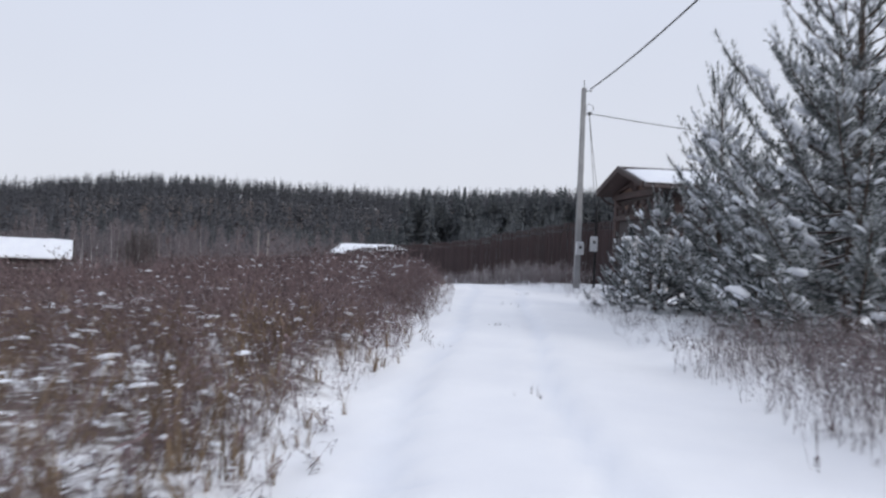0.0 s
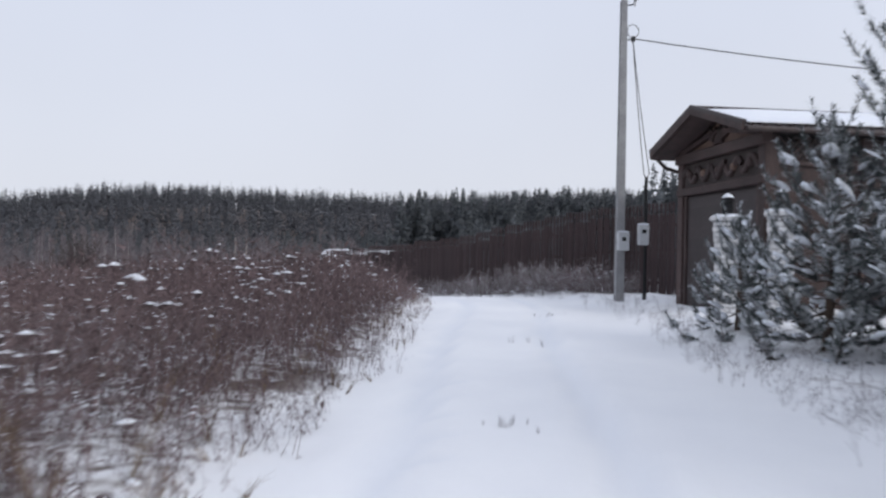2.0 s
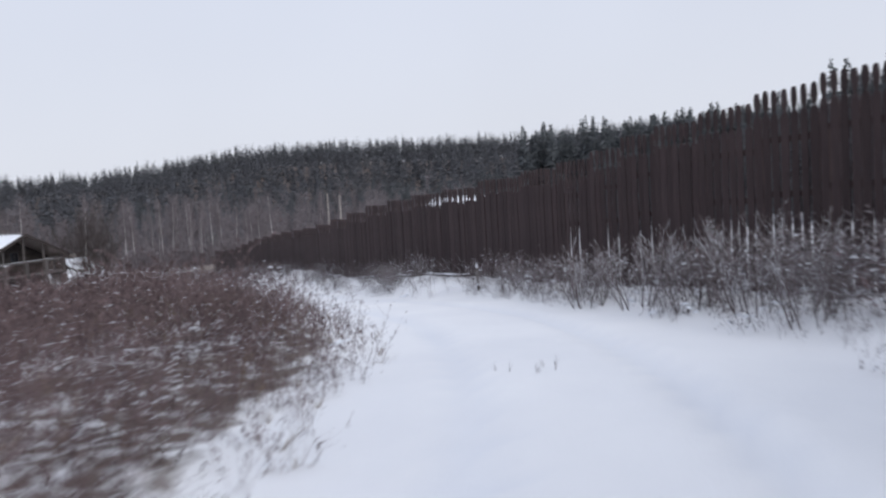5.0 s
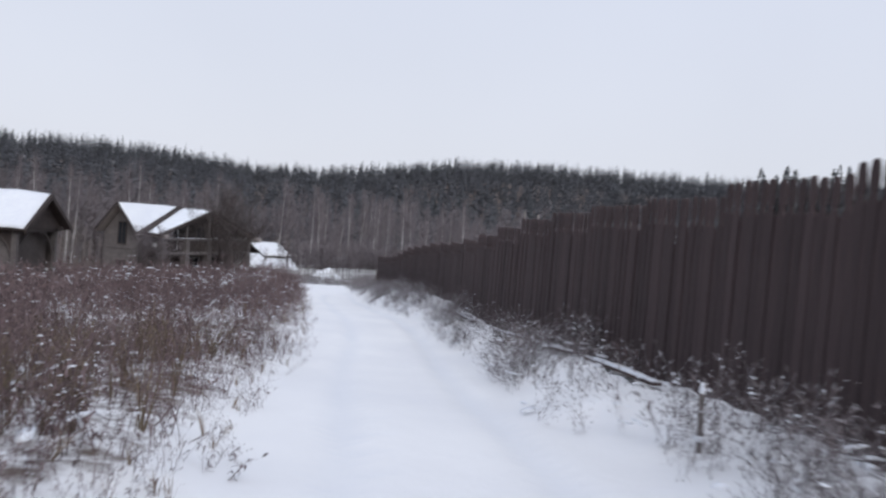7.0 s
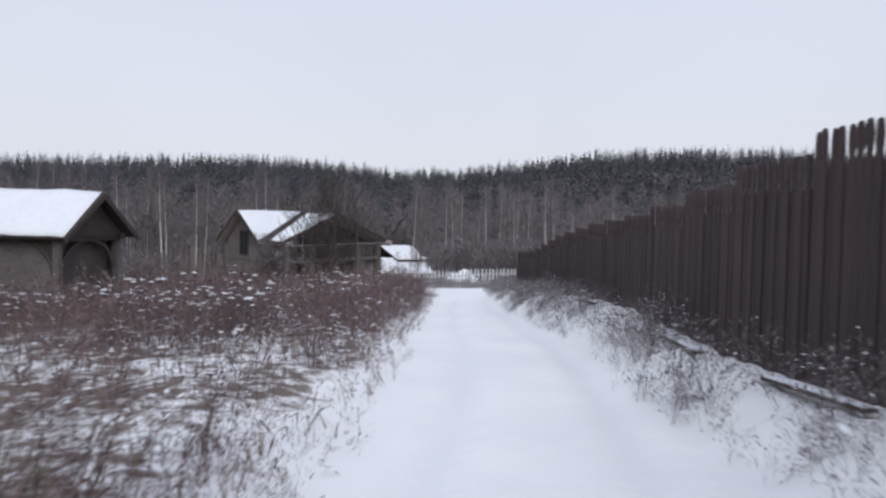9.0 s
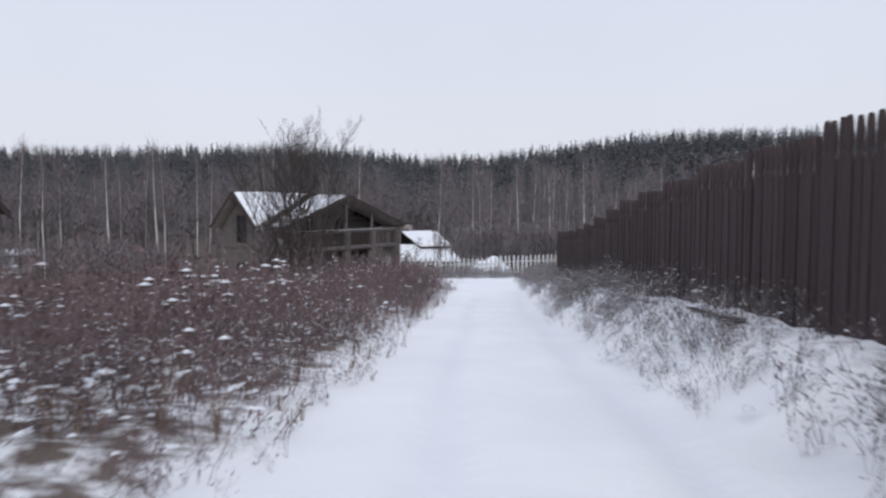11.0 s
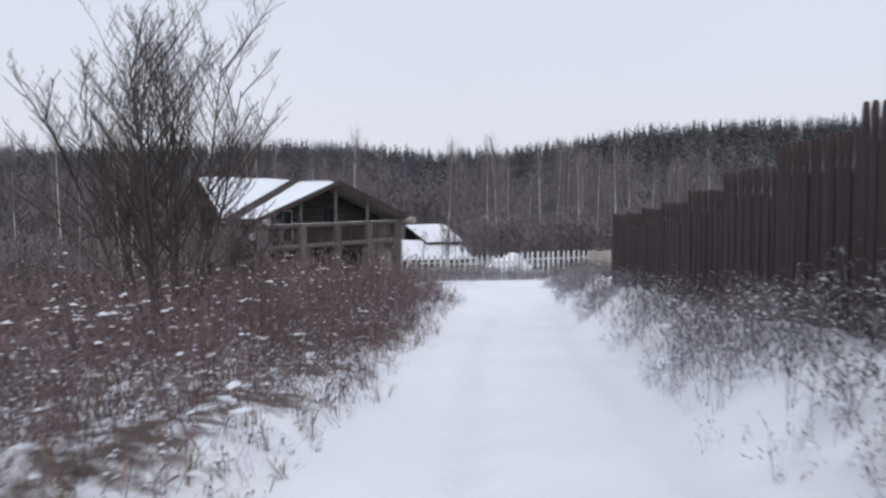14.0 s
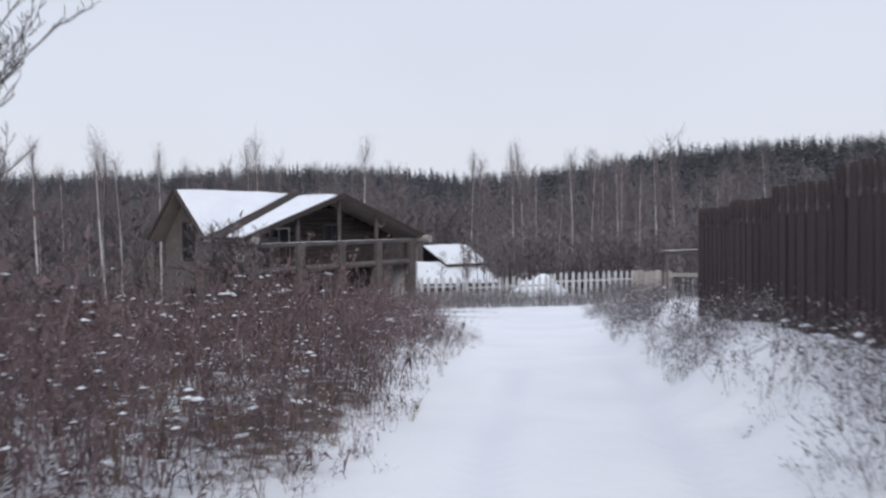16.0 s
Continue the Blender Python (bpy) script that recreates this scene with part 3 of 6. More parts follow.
shed = thing("open_shed", pose(-44.2, 86.9, ground_at(-44.2, 86.9), 0, 0, 42), "small dark open shed with a thin flat roof", "shed")
for x, y in ((0, 0), (1.5, 0), (0, 1.3), (1.5, 1.3)):
    part("post", beam((x, y, -0.1), (x, y, 1.95 - 0.08 * y), 0.045, square=True), LOG_GREY, shed)
part("roof", slab([(-0.35, -0.25, 1.95), (1.9, -0.25, 2.05), (1.9, 1.6, 1.88), (-0.35, 1.6, 1.78)], 0.05), DARK_TRIM, shed)
part("roof_snow", snow_sheet([(-0.35, 1.6, 1.83), (1.9, 1.6, 1.93), (1.9, -0.25, 2.10), (-0.35, -0.25, 2.0)], 0.04, 5, 12, 8), SNOW_ROOF, shed)
part("back_rail", box((0.05, 1.27, 0.9), (1.45, 1.32, 1.05)), PALE_BOARD, shed)

for i, (x, y, r) in enumerate(((-46.8, 88.1, 0.17), (-46.0, 88.7, 0.16))):
    bm = bmesh.new()
    seg_n, ring_n = 20, 8
    rings = []
    for a in range(seg_n):
        t = 2 * math.pi * a / seg_n
        rings.append([bm.verts.new(((r + 0.075 * math.cos(q)) * math.cos(t), (r + 0.075 * math.cos(q)) * math.sin(t), 0.09 + 0.075 * math.sin(q))) for q in (2 * math.pi * b / ring_n for b in range(ring_n))])
    for a in range(seg_n):
        for b in range(ring_n):
            f = bm.faces.new((rings[a][b], rings[(a + 1) % seg_n][b], rings[(a + 1) % seg_n][(b + 1) % ring_n], rings[a][(b + 1) % ring_n]))
            f.smooth = True
    tyre = thing("tyre", pose(x, y, ground_at(x, y) + 0.02, 35, 0, 35 + 20 * i), "old black car tyre half sunk in the snow", "tyre", "old tyres at the lane's end")
    part("tread", bm, BLACK_METAL, tyre)

# ---- log house with a balcony under its front gable ----
def log_wall(parent, a, b, z0, z1, mat, r=0.13):
    """Stacked round logs from a to b (x, y), between two heights, each log a part."""
    n = max(1, int(round((z1 - z0) / (2 * r * 0.92))))
    step = (z1 - z0) / n
    for k in range(n):
        z = z0 + (k + 0.5) * step
        part("log", beam((a[0], a[1], z), (b[0], b[1], z), r, sides=10), mat, parent, smooth_shade=False)


def bent_bar(points, radius):
    """A square bar bent through points, in one piece."""
    v, f = [], []
    pts = [np.array(q, float) for q in points]
    for k, q in enumerate(pts):
        d = pts[min(k + 1, len(pts) - 1)] - pts[max(k - 1, 0)]
        d /= np.linalg.norm(d)
        a = np.cross(d, (0.0, 1.0, 0.0) if abs(d[1]) < 0.7 else (1.0, 0.0, 0.0))
        a /= np.linalg.norm(a)
        b = np.cross(d, a)
        v += [q + radius * (a + b), q + radius * (a - b), q - radius * (a + b), q - radius * (a - b)]
    for k in range(len(pts) - 1):
        for m in range(4):
            f.append((4 * k + m, 4 * k + (m + 1) % 4, 4 * k + 4 + (m + 1) % 4, 4 * k + 4 + m))
    f += [(0, 1, 2, 3), (4 * len(pts) - 1, 4 * len(pts) - 2, 4 * len(pts) - 3, 4 * len(pts) - 4)]
    return v, f


def window_unit(parent, x, y, z, w, h, face="front", bars=1, frame_mat=None):
    """A framed window, hung proud of the wall; face: front looks to -y, left looks to -x."""
    m = pose(x, y, z) if face == "front" else pose(x, y, z, 0, 0, -90)
    mat = frame_mat or WINDOW_WHITE
    bm = None
    for lo, hi in (((-w / 2, -0.05, 0), (-w / 2 + 0.07, 0.03, h)), ((w / 2 - 0.07, -0.05, 0), (w / 2, 0.03, h)), ((-w / 2, -0.05, h - 0.07), (w / 2, 0.03, h)), ((-w / 2, -0.06, 0), (w / 2, 0.03, 0.08))):
        bm = box(lo, hi, 0.008, bm)
    fr = part("window", bm, mat, parent, at=m)
    part("pane", box((-w / 2 + 0.07, -0.01, 0.08), (w / 2 - 0.07, 0.01, h - 0.07)), GLASS, fr)
    for i in range(bars):
        xx = -w / 2 + w * (i + 1) / (bars + 1)
        part("glazing_bar", box((xx - 0.025, -0.03, 0.08), (xx + 0.025, -0.012, h - 0.07)), mat, fr)
    return fr


HX, HY, HYAW = -62.0, 83.3, 105.0
HW, HE, HWW, HZR, HZE, HZW, HP = 7.0, 1.45, 2.1, 1.73, -0.51, 1.85, 1.1
house_z = ground_at(HX - 3, HY)
house = thing("log_house", pose(HX, HY, 0, 0, 0, HYAW), "dark log house with snowy cross-gabled roof and front balcony", "house")
FLOOR, DECK = house_z - 0.2, -2.12
DEPTH = 6.6
rise = (HZR - HZE) / HW
HR = 7.75
HZQ = HZR - HR * rise


def roof_z(x, drop=0.0):
    return HZR - abs(x) * rise - drop


# walls: lower storey, upper front wall set back behind the balcony, sides
log_wall(house, (-6.0, 2.3), (6.0, 2.3), FLOOR, DECK, LOG)
for k in range(16):
    z = DECK + (k + 0.5) * 0.24
    half = min(6.0, (HZR - 0.25 - z) / rise)
    if half > 0.3:
        part("log", beam((-half, 2.3, z), (half, 2.3, z), 0.13, sides=10), LOG, house)
log_wall(house, (-6.0, 0.6), (-6.0, HE + 0.6), FLOOR, HZE - 0.1, LOG_GREY)
log_wall(house, (6.0, 2.3), (6.0, DEPTH), FLOOR, HZE - 0.1, LOG)
part("wall_back", box((-6.0, DEPTH - 0.2, FLOOR), (6.0, DEPTH, HZE + 0.1)), LOG, house)
# left wing under its own gable
wy0, wy1 = HE + 0.35, HE + 2 * HWW - 0.35
part("wing_wall", box((-HW - HP + 0.75, wy0, FLOOR), (-3.0, wy1, HZE - 0.05), 0.02), LOG_GREY, house)
bm = prism([(wy0, HZE - 0.05), (wy1, HZE - 0.05), ((wy0 + wy1) / 2, HZW - 0.28)], -HW - HP + 0.75, -HW - HP + 0.95)
bmesh.ops.transform(bm, verts=bm.verts, matrix=Matrix(((0, 1, 0, 0), (1, 0, 0, 0), (0, 0, 1, 0), (0, 0, 0, 1))))
part("wing_gable", bm, LOG_GREY, house)
# roofs
wyc = HE + HWW
left_eave, right_eave = -HW, HW
part("roof_left", slab([(0, 0, HZR), (0, wyc, HZR), (-HW, HE, HZE), (-HW, 0, HZE)], 0.12, lift=-0.12), DARK_TRIM, house)
part("roof_left_back", slab([(0, wyc, HZR), (0, DEPTH, HZR), (-HW, DEPTH, HZE), (-HW, HE + 2 * HWW - 0.1, HZE)], 0.12, lift=-0.12), DARK_TRIM, house)
part("roof_right", slab([(0, 0, HZR), (0, DEPTH, HZR), (HR, DEPTH, HZQ), (HR, 0, HZQ)], 0.12, lift=-0.12), DARK_TRIM, house)
WXL = -HW - HP
part("wing_roof_front", slab([(WXL, wyc, HZW), (0.3, wyc, HZW), (-HW + 0.1, HE, HZE), (WXL, HE, HZE)], 0.12, lift=-0.10), DARK_TRIM, house)
part("wing_roof_back", slab([(WXL, wyc, HZW), (0.3, wyc, HZW), (-HW + 0.1, HE + 2 * HWW, HZE), (WXL, HE + 2 * HWW, HZE)], 0.12, lift=-0.10), DARK_TRIM, house)
# snow on the roofs; the valley between them stays bare
part("roof_snow", snow_sheet([(-0.35, 0.12, HZR - 0.35 * rise), (-0.35, wyc - 0.35, HZR - 0.35 * rise), (-HW + 0.05, HE - 0.12, HZE + 0.02), (-HW + 0.05, 0.12, HZE + 0.02)], 0.10, 3, 26, 30, 0.05), SNOW_ROOF, house, "snow lying on the left roof slope")
part("wing_snow", snow_sheet([(WXL + 0.12, wyc - 0.05, HZW - 0.03), (-0.7, wyc - 0.1, HZW - 0.05), (-HW + 0.0, HE + 0.3, HZE + 0.3), (WXL + 0.12, HE + 0.05, HZE + 0.06)], 0.10, 8, 26, 16, 0.06), SNOW_ROOF, house, "snow lying on the wing roof")
part("ridge_snow", snow_sheet([(0.1, 0.4, HZR - 0.02), (0.1, 5.0, HZR - 0.02), (1.6, 5.0, HZR - 1.5 * rise), (0.9, 0.4, HZR - 0.9 * rise)], 0.07, 13, 20, 6, 0.5), SNOW_ROOF, house)
part("roof_snow_right", snow_sheet([(2.8, 1.2, HZR - 2.8 * rise), (2.8, 5, HZR - 2.8 * rise), (4.4, 5, HZR - 4.4 * rise), (4.4, 1.6, HZR - 4.4 * rise)], 0.06, 17, 12, 6, 0.6), SNOW_ROOF, house)
# front verge boards and the pale boarded underside of the overhang
for ex, ez in ((-HW, HZE), (HR, HZQ)):
    part("verge_board", prism([(0, HZR + 0.02), (ex, ez + 0.02), (ex, ez - 0.24), (0, HZR - 0.24)], -0.05, 0.0), DARK_TRIM, house)
    part("soffit", slab([(0, 0.02, HZR - 0.16), (0, 2.15, HZR - 0.16), (ex * 0.985, 2.15, ez - 0.13), (ex * 0.985, 0.02, ez - 0.13)], 0.03, lift=-0.03), SOFFIT, house)
for sgn in (-1, 1):
    part("wing_verge", beam((WXL, wyc, HZW - 0.06), (WXL, wyc + sgn * HWW, HZE - 0.06), 0.07, square=True), DARK_TRIM, house)
    part("wing_soffit", slab([(WXL + 0.02, wyc, HZW - 0.14), (WXL + 0.9, wyc, HZW - 0.14), (WXL + 0.9, wyc + sgn * HWW, HZE - 0.14), (WXL + 0.02, wyc + sgn * HWW, HZE - 0.14)], 0.03, lift=-0.04), SOFFIT, house)
# balcony: deck, posts, rails and balusters
part("balcony_deck", box((-6.3, 0.25, DECK - 0.22), (6.3, 2.3, DECK), 0.03), LOG, house)
part("deck_beam", beam((-6.6, 0.35, DECK - 0.05), (6.6, 0.35, DECK - 0.05), 0.17), LOG_GREY, house)
part("top_rail", beam((-6.5, 0.35, DECK + 1.16), (6.5, 0.35, DECK + 1.16), 0.13), LOG_GREY, house)
part("rail_snow", snow_sheet([(-6.4, 0.26, DECK + 1.29), (6.4, 0.26, DECK + 1.29), (6.4, 0.44, DECK + 1.29), (-6.4, 0.44, DECK + 1.29)], 0.03, 21, 40, 3, 0.1), SNOW_ROOF, house)
posts_x = (-6.2, -3.1, 0.0, 3.1, 6.2)
for x in posts_x:
    part("column", beam((x, 0.35, FLOOR), (x, 0.35, DECK + 1.2), 0.24, square=True), LOG_GREY, house)
    if abs(x) < 5:
        part("upper_column", beam((x, 0.35, DECK + 1.2), (x, 0.35, roof_z(x) - 0.15), 0.11), LOG_GREY, house)
for i in range(len(posts_x) - 1):
    for j in range(1, 20):
        x = posts_x[i] + (posts_x[i + 1] - posts_x[i]) * j / 20
        part("baluster", beam((x, 0.35, DECK + 0.1), (x, 0.35, DECK + 1.08), 0.03, sides=6), DARK_TRIM, house)
# log ends under the right corner, windows and doors
part("log_end", beam((HR - 0.6, -0.5, HZQ - 0.1), (HR - 0.6, 2.3, HZQ - 0.1), 0.24, sides=12), SOFFIT, house, "pale sawn log end under the eave")
part("log_end", beam((-HW + 0.6, -0.35, HZE - 0.15), (-HW + 0.6, 2.3, HZE - 0.15), 0.17, sides=12), SOFFIT, house)
window_unit(house, -2.7, 2.15, DECK + 0.05, 1.5, 2.0, bars=1)
window_unit(house, 1.3, 2.15, DECK + 0.9, 1.3, 1.3, bars=1, frame_mat=LOG_GREY)
window_unit(house, 0.2, 2.13, FLOOR + 0.4, 1.9, 1.7, bars=2)
window_unit(house, 3.6, 2.13, FLOOR + 0.4, 1.2, 1.7, bars=1, frame_mat=LOG_GREY)
window_unit(house, WXL + 0.72, wyc - 0.1, -1.6, 0.9, 1.9, "left", 1, DARK_TRIM)
window_unit(house, WXL + 0.72, wyc - 0.1, FLOOR + 0.5, 0.9, 1.3, "left", 1, DARK_TRIM)
part("wall_band", box((WXL + 0.68, wy0, -1.98), (WXL + 0.745, wy1, -1.84), 0.01), LOG_GREY, house)
part("corner_post", box((WXL + 0.66, wy0 - 0.12, FLOOR), (WXL + 0.86, wy0 + 0.08, HZE - 0.1), 0.02), LOG_GREY, house)
# satellite dish on the left wall
bm = bmesh.new()
bmesh.ops.create_uvsphere(bm, u_segments=16, v_segments=10, radius=0.42)
bmesh.ops.delete(bm, geom=[v for v in bm.verts if v.co.z < 0.25], context="VERTS")
bmesh.ops.solidify(bm, geom=bm.faces[:], thickness=0.02)
dish = part("satellite_dish", bm, BOX_GREY, house, "white satellite dish on a wall bracket", at=pose(-6.2, 0.95, -1.62, 65, 0, -60), smooth_shade=True)
part("bracket", beam((0.0, 0.0, 0.2), (0.1, 0.3, -0.2), 0.025), BLACK_METAL, dish)
# pale porch post and panel at the far corner
part("porch_panel", box((6.25, 0.4, FLOOR + 0.1), (6.33, 1.7, DECK - 0.3)), WINDOW_WHITE, house, "white porch panel")
part("porch_post", box((6.55, 0.15, FLOOR), (6.70, 0.30, DECK - 0.1)), WINDOW_WHITE, house)

# ---- low outbuilding beside it, roof and walls buried in snow ----
OX, OY = -69.0, 97.2
out = thing("outbuilding", pose(OX, OY, 0, 0, 0, 52), "low outbuilding with a two-step snow-covered roof", "house")
og = ground_at(OX, OY)
part("body", box((-3.2, 1.2, og - 0.4), (2.6, 4.6, -3.75), 0.02), LOG_GREY, out)
part("upper_body", box((-1.6, 1.9, -3.6), (1.9, 4.2, -2.9), 0.02), DARK_TRIM, out)
part("lower_roof", slab([(-3.6, 2.3, -2.75), (2.2, 2.3, -2.95), (3.1, -0.3, -4.2), (-3.6, -0.3, -4.25)], 0.10, lift=-0.1), DARK_TRIM, out)
part("lower_roof_snow", snow_sheet([(-3.6, 2.3, -2.75), (2.2, 2.3, -2.95), (3.1, -0.3, -4.2), (-3.6, -0.3, -4.25)], 0.13, 31, 24, 10, 0.04), SNOW_ROOF, out)
part("upper_roof", slab([(-2.3, 3.6, -1.6), (1.0, 3.6, -1.55), (2.4, 1.4, -2.85), (-0.6, 1.4, -2.95)], 0.16, lift=-0.18), DARK_TRIM, out)
part("upper_roof_snow", snow_sheet([(-2.3, 3.6, -1.6), (1.0, 3.6, -1.55), (2.4, 1.4, -2.85), (-0.6, 1.4, -2.95)], 0.12, 33, 20, 10, 0.04), SNOW_ROOF, out)
part("back_roof", slab([(-2.3, 3.6, -1.6), (1.0, 3.6, -1.55), (1.8, 5.6, -2.8), (-2.3, 5.6, -2.85)], 0.1, lift=-0.1), DARK_TRIM, out)
part("side_wall", box((-3.62, 0.2, og - 0.3), (-3.3, 2.0, -3.3)), WINDOW_WHITE, out, "white side wall")

# ---- open garden shelter with arched braces ----
GXC, GYC, GYAW = -32.05, 51.53, 125.0
GZR, GZE, GHW, GL = 2.25, 0.97, 1.8, 7.0
gz = ground_at(GXC - 2, GYC - 1)
shelter = thing("garden_shelter", pose(GXC, GYC, 0, 0, 0, GYAW), "dark timber garden shelter with arched braces and snowy roof", "shelter")
for sgn in (-1, 1):
    part("roof_slope", slab([(0, 0, GZR), (0, GL, GZR), (sgn * GHW, GL, GZE), (sgn * GHW, 0, GZE)], 0.08, lift=-0.08), DARK_TRIM, shelter)
    part("roof_snow", snow_sheet([(sgn * 0.02, 0.06, GZR), (sgn * 0.02, GL - 0.05, GZR), (sgn * GHW * 0.985, GL - 0.05, GZE + 0.02), (sgn * GHW * 0.985, 0.06, GZE + 0.02)], 0.11, 40 + sgn, 30, 10, 0.03), SNOW_ROOF, shelter)
    part("verge", prism([(0, GZR), (sgn * GHW, GZE), (sgn * GHW, GZE - 0.16), (0, GZR - 0.2)], -0.04, 0.0), DARK_TRIM, shelter)
    part("eave_beam", box((sgn * 1.4 - 0.07, 0.2, GZE - 0.1), (sgn * 1.4 + 0.07, GL - 0.2, GZE + 0.06), 0.01), LOG, shelter)
    for y in (0.5, 3.5, 6.5):
        part("post", beam((sgn * 1.4, y, gz - 0.2), (sgn * 1.4, y, GZE - 0.1), 0.09, square=True), LOG_GREY, shelter)
        for dy in (-1, 1):
            arc = [(sgn * 1.4, y + dy * (0.09 + 1.1 * (1 - math.cos(a))), GZE - 1.2 + 1.1 * math.sin(a)) for a in (math.pi / 2 * q / 7 for q in range(8))]
            if 0.3 < arc[-1][1] < GL - 0.3:
                part("brace", numpy_mesh("brace", *bent_bar(arc, 0.045), LOG), None, shelter)
    for y0, y1 in ((0.5, 3.5), (3.5, 6.5)):
        part("rail", box((sgn * 1.4 - 0.05, y0 + 0.1, gz + 0.75), (sgn * 1.4 + 0.05, y1 - 0.1, gz + 0.87), 0.01), LOG_GREY, shelter)
        part("rail_snow", box((sgn * 1.4 - 0.06, y0 + 0.1, gz + 0.872), (sgn * 1.4 + 0.06, y1 - 0.1, gz + 0.93), 0.02), SNOW_ROOF, shelter)
        part("panel", box((sgn * 1.4 - 0.02, y0 + 0.1, gz), (sgn * 1.4 + 0.02, y1 - 0.1, gz + 0.74)), LOG, shelter)
part("gable_board", prism([(0, GZR - 0.2), (GHW - 0.25, GZE - 0.02), (-GHW + 0.25, GZE - 0.02)], 0.3, 0.36), DARK_TRIM, shelter)
# boarding added to close the arches, which otherwise show bright snow
part("near_boarding", box((-1.27, 0.6, gz), (-1.23, 6.4, GZE - 0.1)), LOG_GREY, shelter)
part("front_boarding", box((-1.22, 0.72, gz), (1.3, 0.76, GZE - 0.15)), LOG, shelter)
# unseen far sides, added to block the light from behind
part("side_boarding", box((1.43, 0.6, gz), (1.47, 6.4, GZE - 0.1)), LOG, shelter)
part("end_boarding", box((-1.3, 6.56, gz), (1.3, 6.6, GZE - 0.1)), LOG, shelter)
part("tie_beam", box((-1.5, 0.4, GZE - 0.14), (1.5, 0.56, GZE + 0.02), 0.01), LOG, shelter)
for dx in (-1, 1):
    arc = [(dx * (1.31 - 1.1 * (1 - math.cos(a))), 0.5, GZE - 1.25 + 1.1 * math.sin(a)) for a in (math.pi / 2 * q / 7 for q in range(8))]
    part("brace", numpy_mesh("brace", *bent_bar(arc, 0.045), LOG), None, shelter)
for y0, y1 in ((0.5, 3.5), (3.5, 6.5)):
    for a_y, s in ((y0, 1), (y1, -1)):
        pts = [(a_y + s * (0.09 + 1.1 * (1 - math.cos(a))), GZE - 1.2 + 1.1 * math.sin(a)) for a in (math.pi / 2 * q / 7 for q in range(8))] + [(a_y + s * 0.09, GZE - 0.1)]
        bm = prism(pts, -1.43, -1.40)
        bmesh.ops.transform(bm, verts=bm.verts, matrix=Matrix(((0, 1, 0, 0), (1, 0, 0, 0), (0, 0, 1, 0), (0, 0, 0, 1))))
        part("arch_board", bm, DARK_TRIM, shelter)
part("floor", box((-1.6, 0.2, gz - 0.25), (1.6, GL - 0.2, gz + 0.05)), LOG, shelter)

# ---- far snowy roof behind the fence, and the two pale posts ----
FX, FY = -26.2, 106.0
fz = ground_at(FX, FY)
far_house = thing("far_house", pose(FX, FY, 0.3, 0, 0, 18), "distant low house with a white snowy roof", "house")
part("wall", box((-5, 0.6, fz - 0.3), (5, 5.4, 1.2)), LOG, far_house)
for sgn in (0, 1):
    part("roof", slab([(-4.2, 3, 2.45), (4.4, 3, 2.45), (5.6, -0.2 if not sgn else 6.2, 1.1), (-5.6, -0.2 if not sgn else 6.2, 1.1)], 0.1), DARK_TRIM, far_house)
part("roof_snow", snow_sheet([(-4.2, 3, 2.55), (4.4, 3, 2.55), (5.6, -0.2, 1.2), (-5.6, -0.2, 1.2)], 0.15, 51, 20, 8, 0.05), SNOW_ROOF, far_house)
part("dormer_roof", slab([(-1.7, -0.4, 2.1), (-1.7, 3, 2.3), (-0.5, 3, 1.4), (-0.4, -0.4, 1.2)], 0.1), SNOW_ROOF, far_house)
part("dormer_roof", slab([(-1.7, -0.4, 2.1), (-1.7, 3, 2.3), (-2.9, 3, 1.4), (-3.0, -0.4, 1.2)], 0.1), SNOW_ROOF, far_house)
part("dormer_wall", prism([(-1.7, 2.05), (-0.5, 1.22), (-2.9, 1.22)], -0.3, -0.2), LOG, far_house)
for x, y, top in ((-39.4, 99.6, 4.0), (-38.2, 99.9, 3.75)):
    z0 = ground_at(x, y)
    post = thing("pale_post", pose(x, y, z0), "tall slim pale post standing beyond the fence", "post", "pale posts beyond the fence")
    part("shaft", beam((0, 0, -0.3), (0, 0, top - z0), 0.075, 0.06), PALE_BOARD, post)

# ---- low white shed far out in the field ----
WX, WY = -86.5, 67.5
wz = ground_at(WX, WY)
white_shed = thing("white_shed", pose(WX, WY, wz, 0, 0, 75), "low white shed half hidden in far brushwood", "shed")
part("wall", box((-3.4, 0, -0.2), (1.2, 2.5, 1.35), 0.02), WINDOW_WHITE, white_shed)
part("roof", slab([(-3.6, -0.2, 1.4), (1.4, -0.2, 1.4), (1.4, 2.7, 1.75), (-3.6, 2.7, 1.75)], 0.08), DARK_TRIM, white_shed)
part("roof_snow", snow_sheet([(-3.6, 2.7, 1.84), (1.4, 2.7, 1.84), (1.4, -0.2, 1.49), (-3.6, -0.2, 1.49)], 0.1, 91, 14, 6, 0.05), SNOW_ROOF, white_shed)

# ---- gatehouse: covered gate with carved gable, facing the lane ----
KX, KY, KYAW = 3.25, 27.65, -72.7
KZR, KZE, KHW, KL = 5.38, 4.76, 2.08, 7.2
kz = 1.30
gate = thing("gatehouse", pose(KX, KY, 0, 0, 0, KYAW), "dark brown timber gatehouse with carved gable and snowy metal roof", "gatehouse")
kr = (KZR - KZE) / KHW
FY0 = 0.55
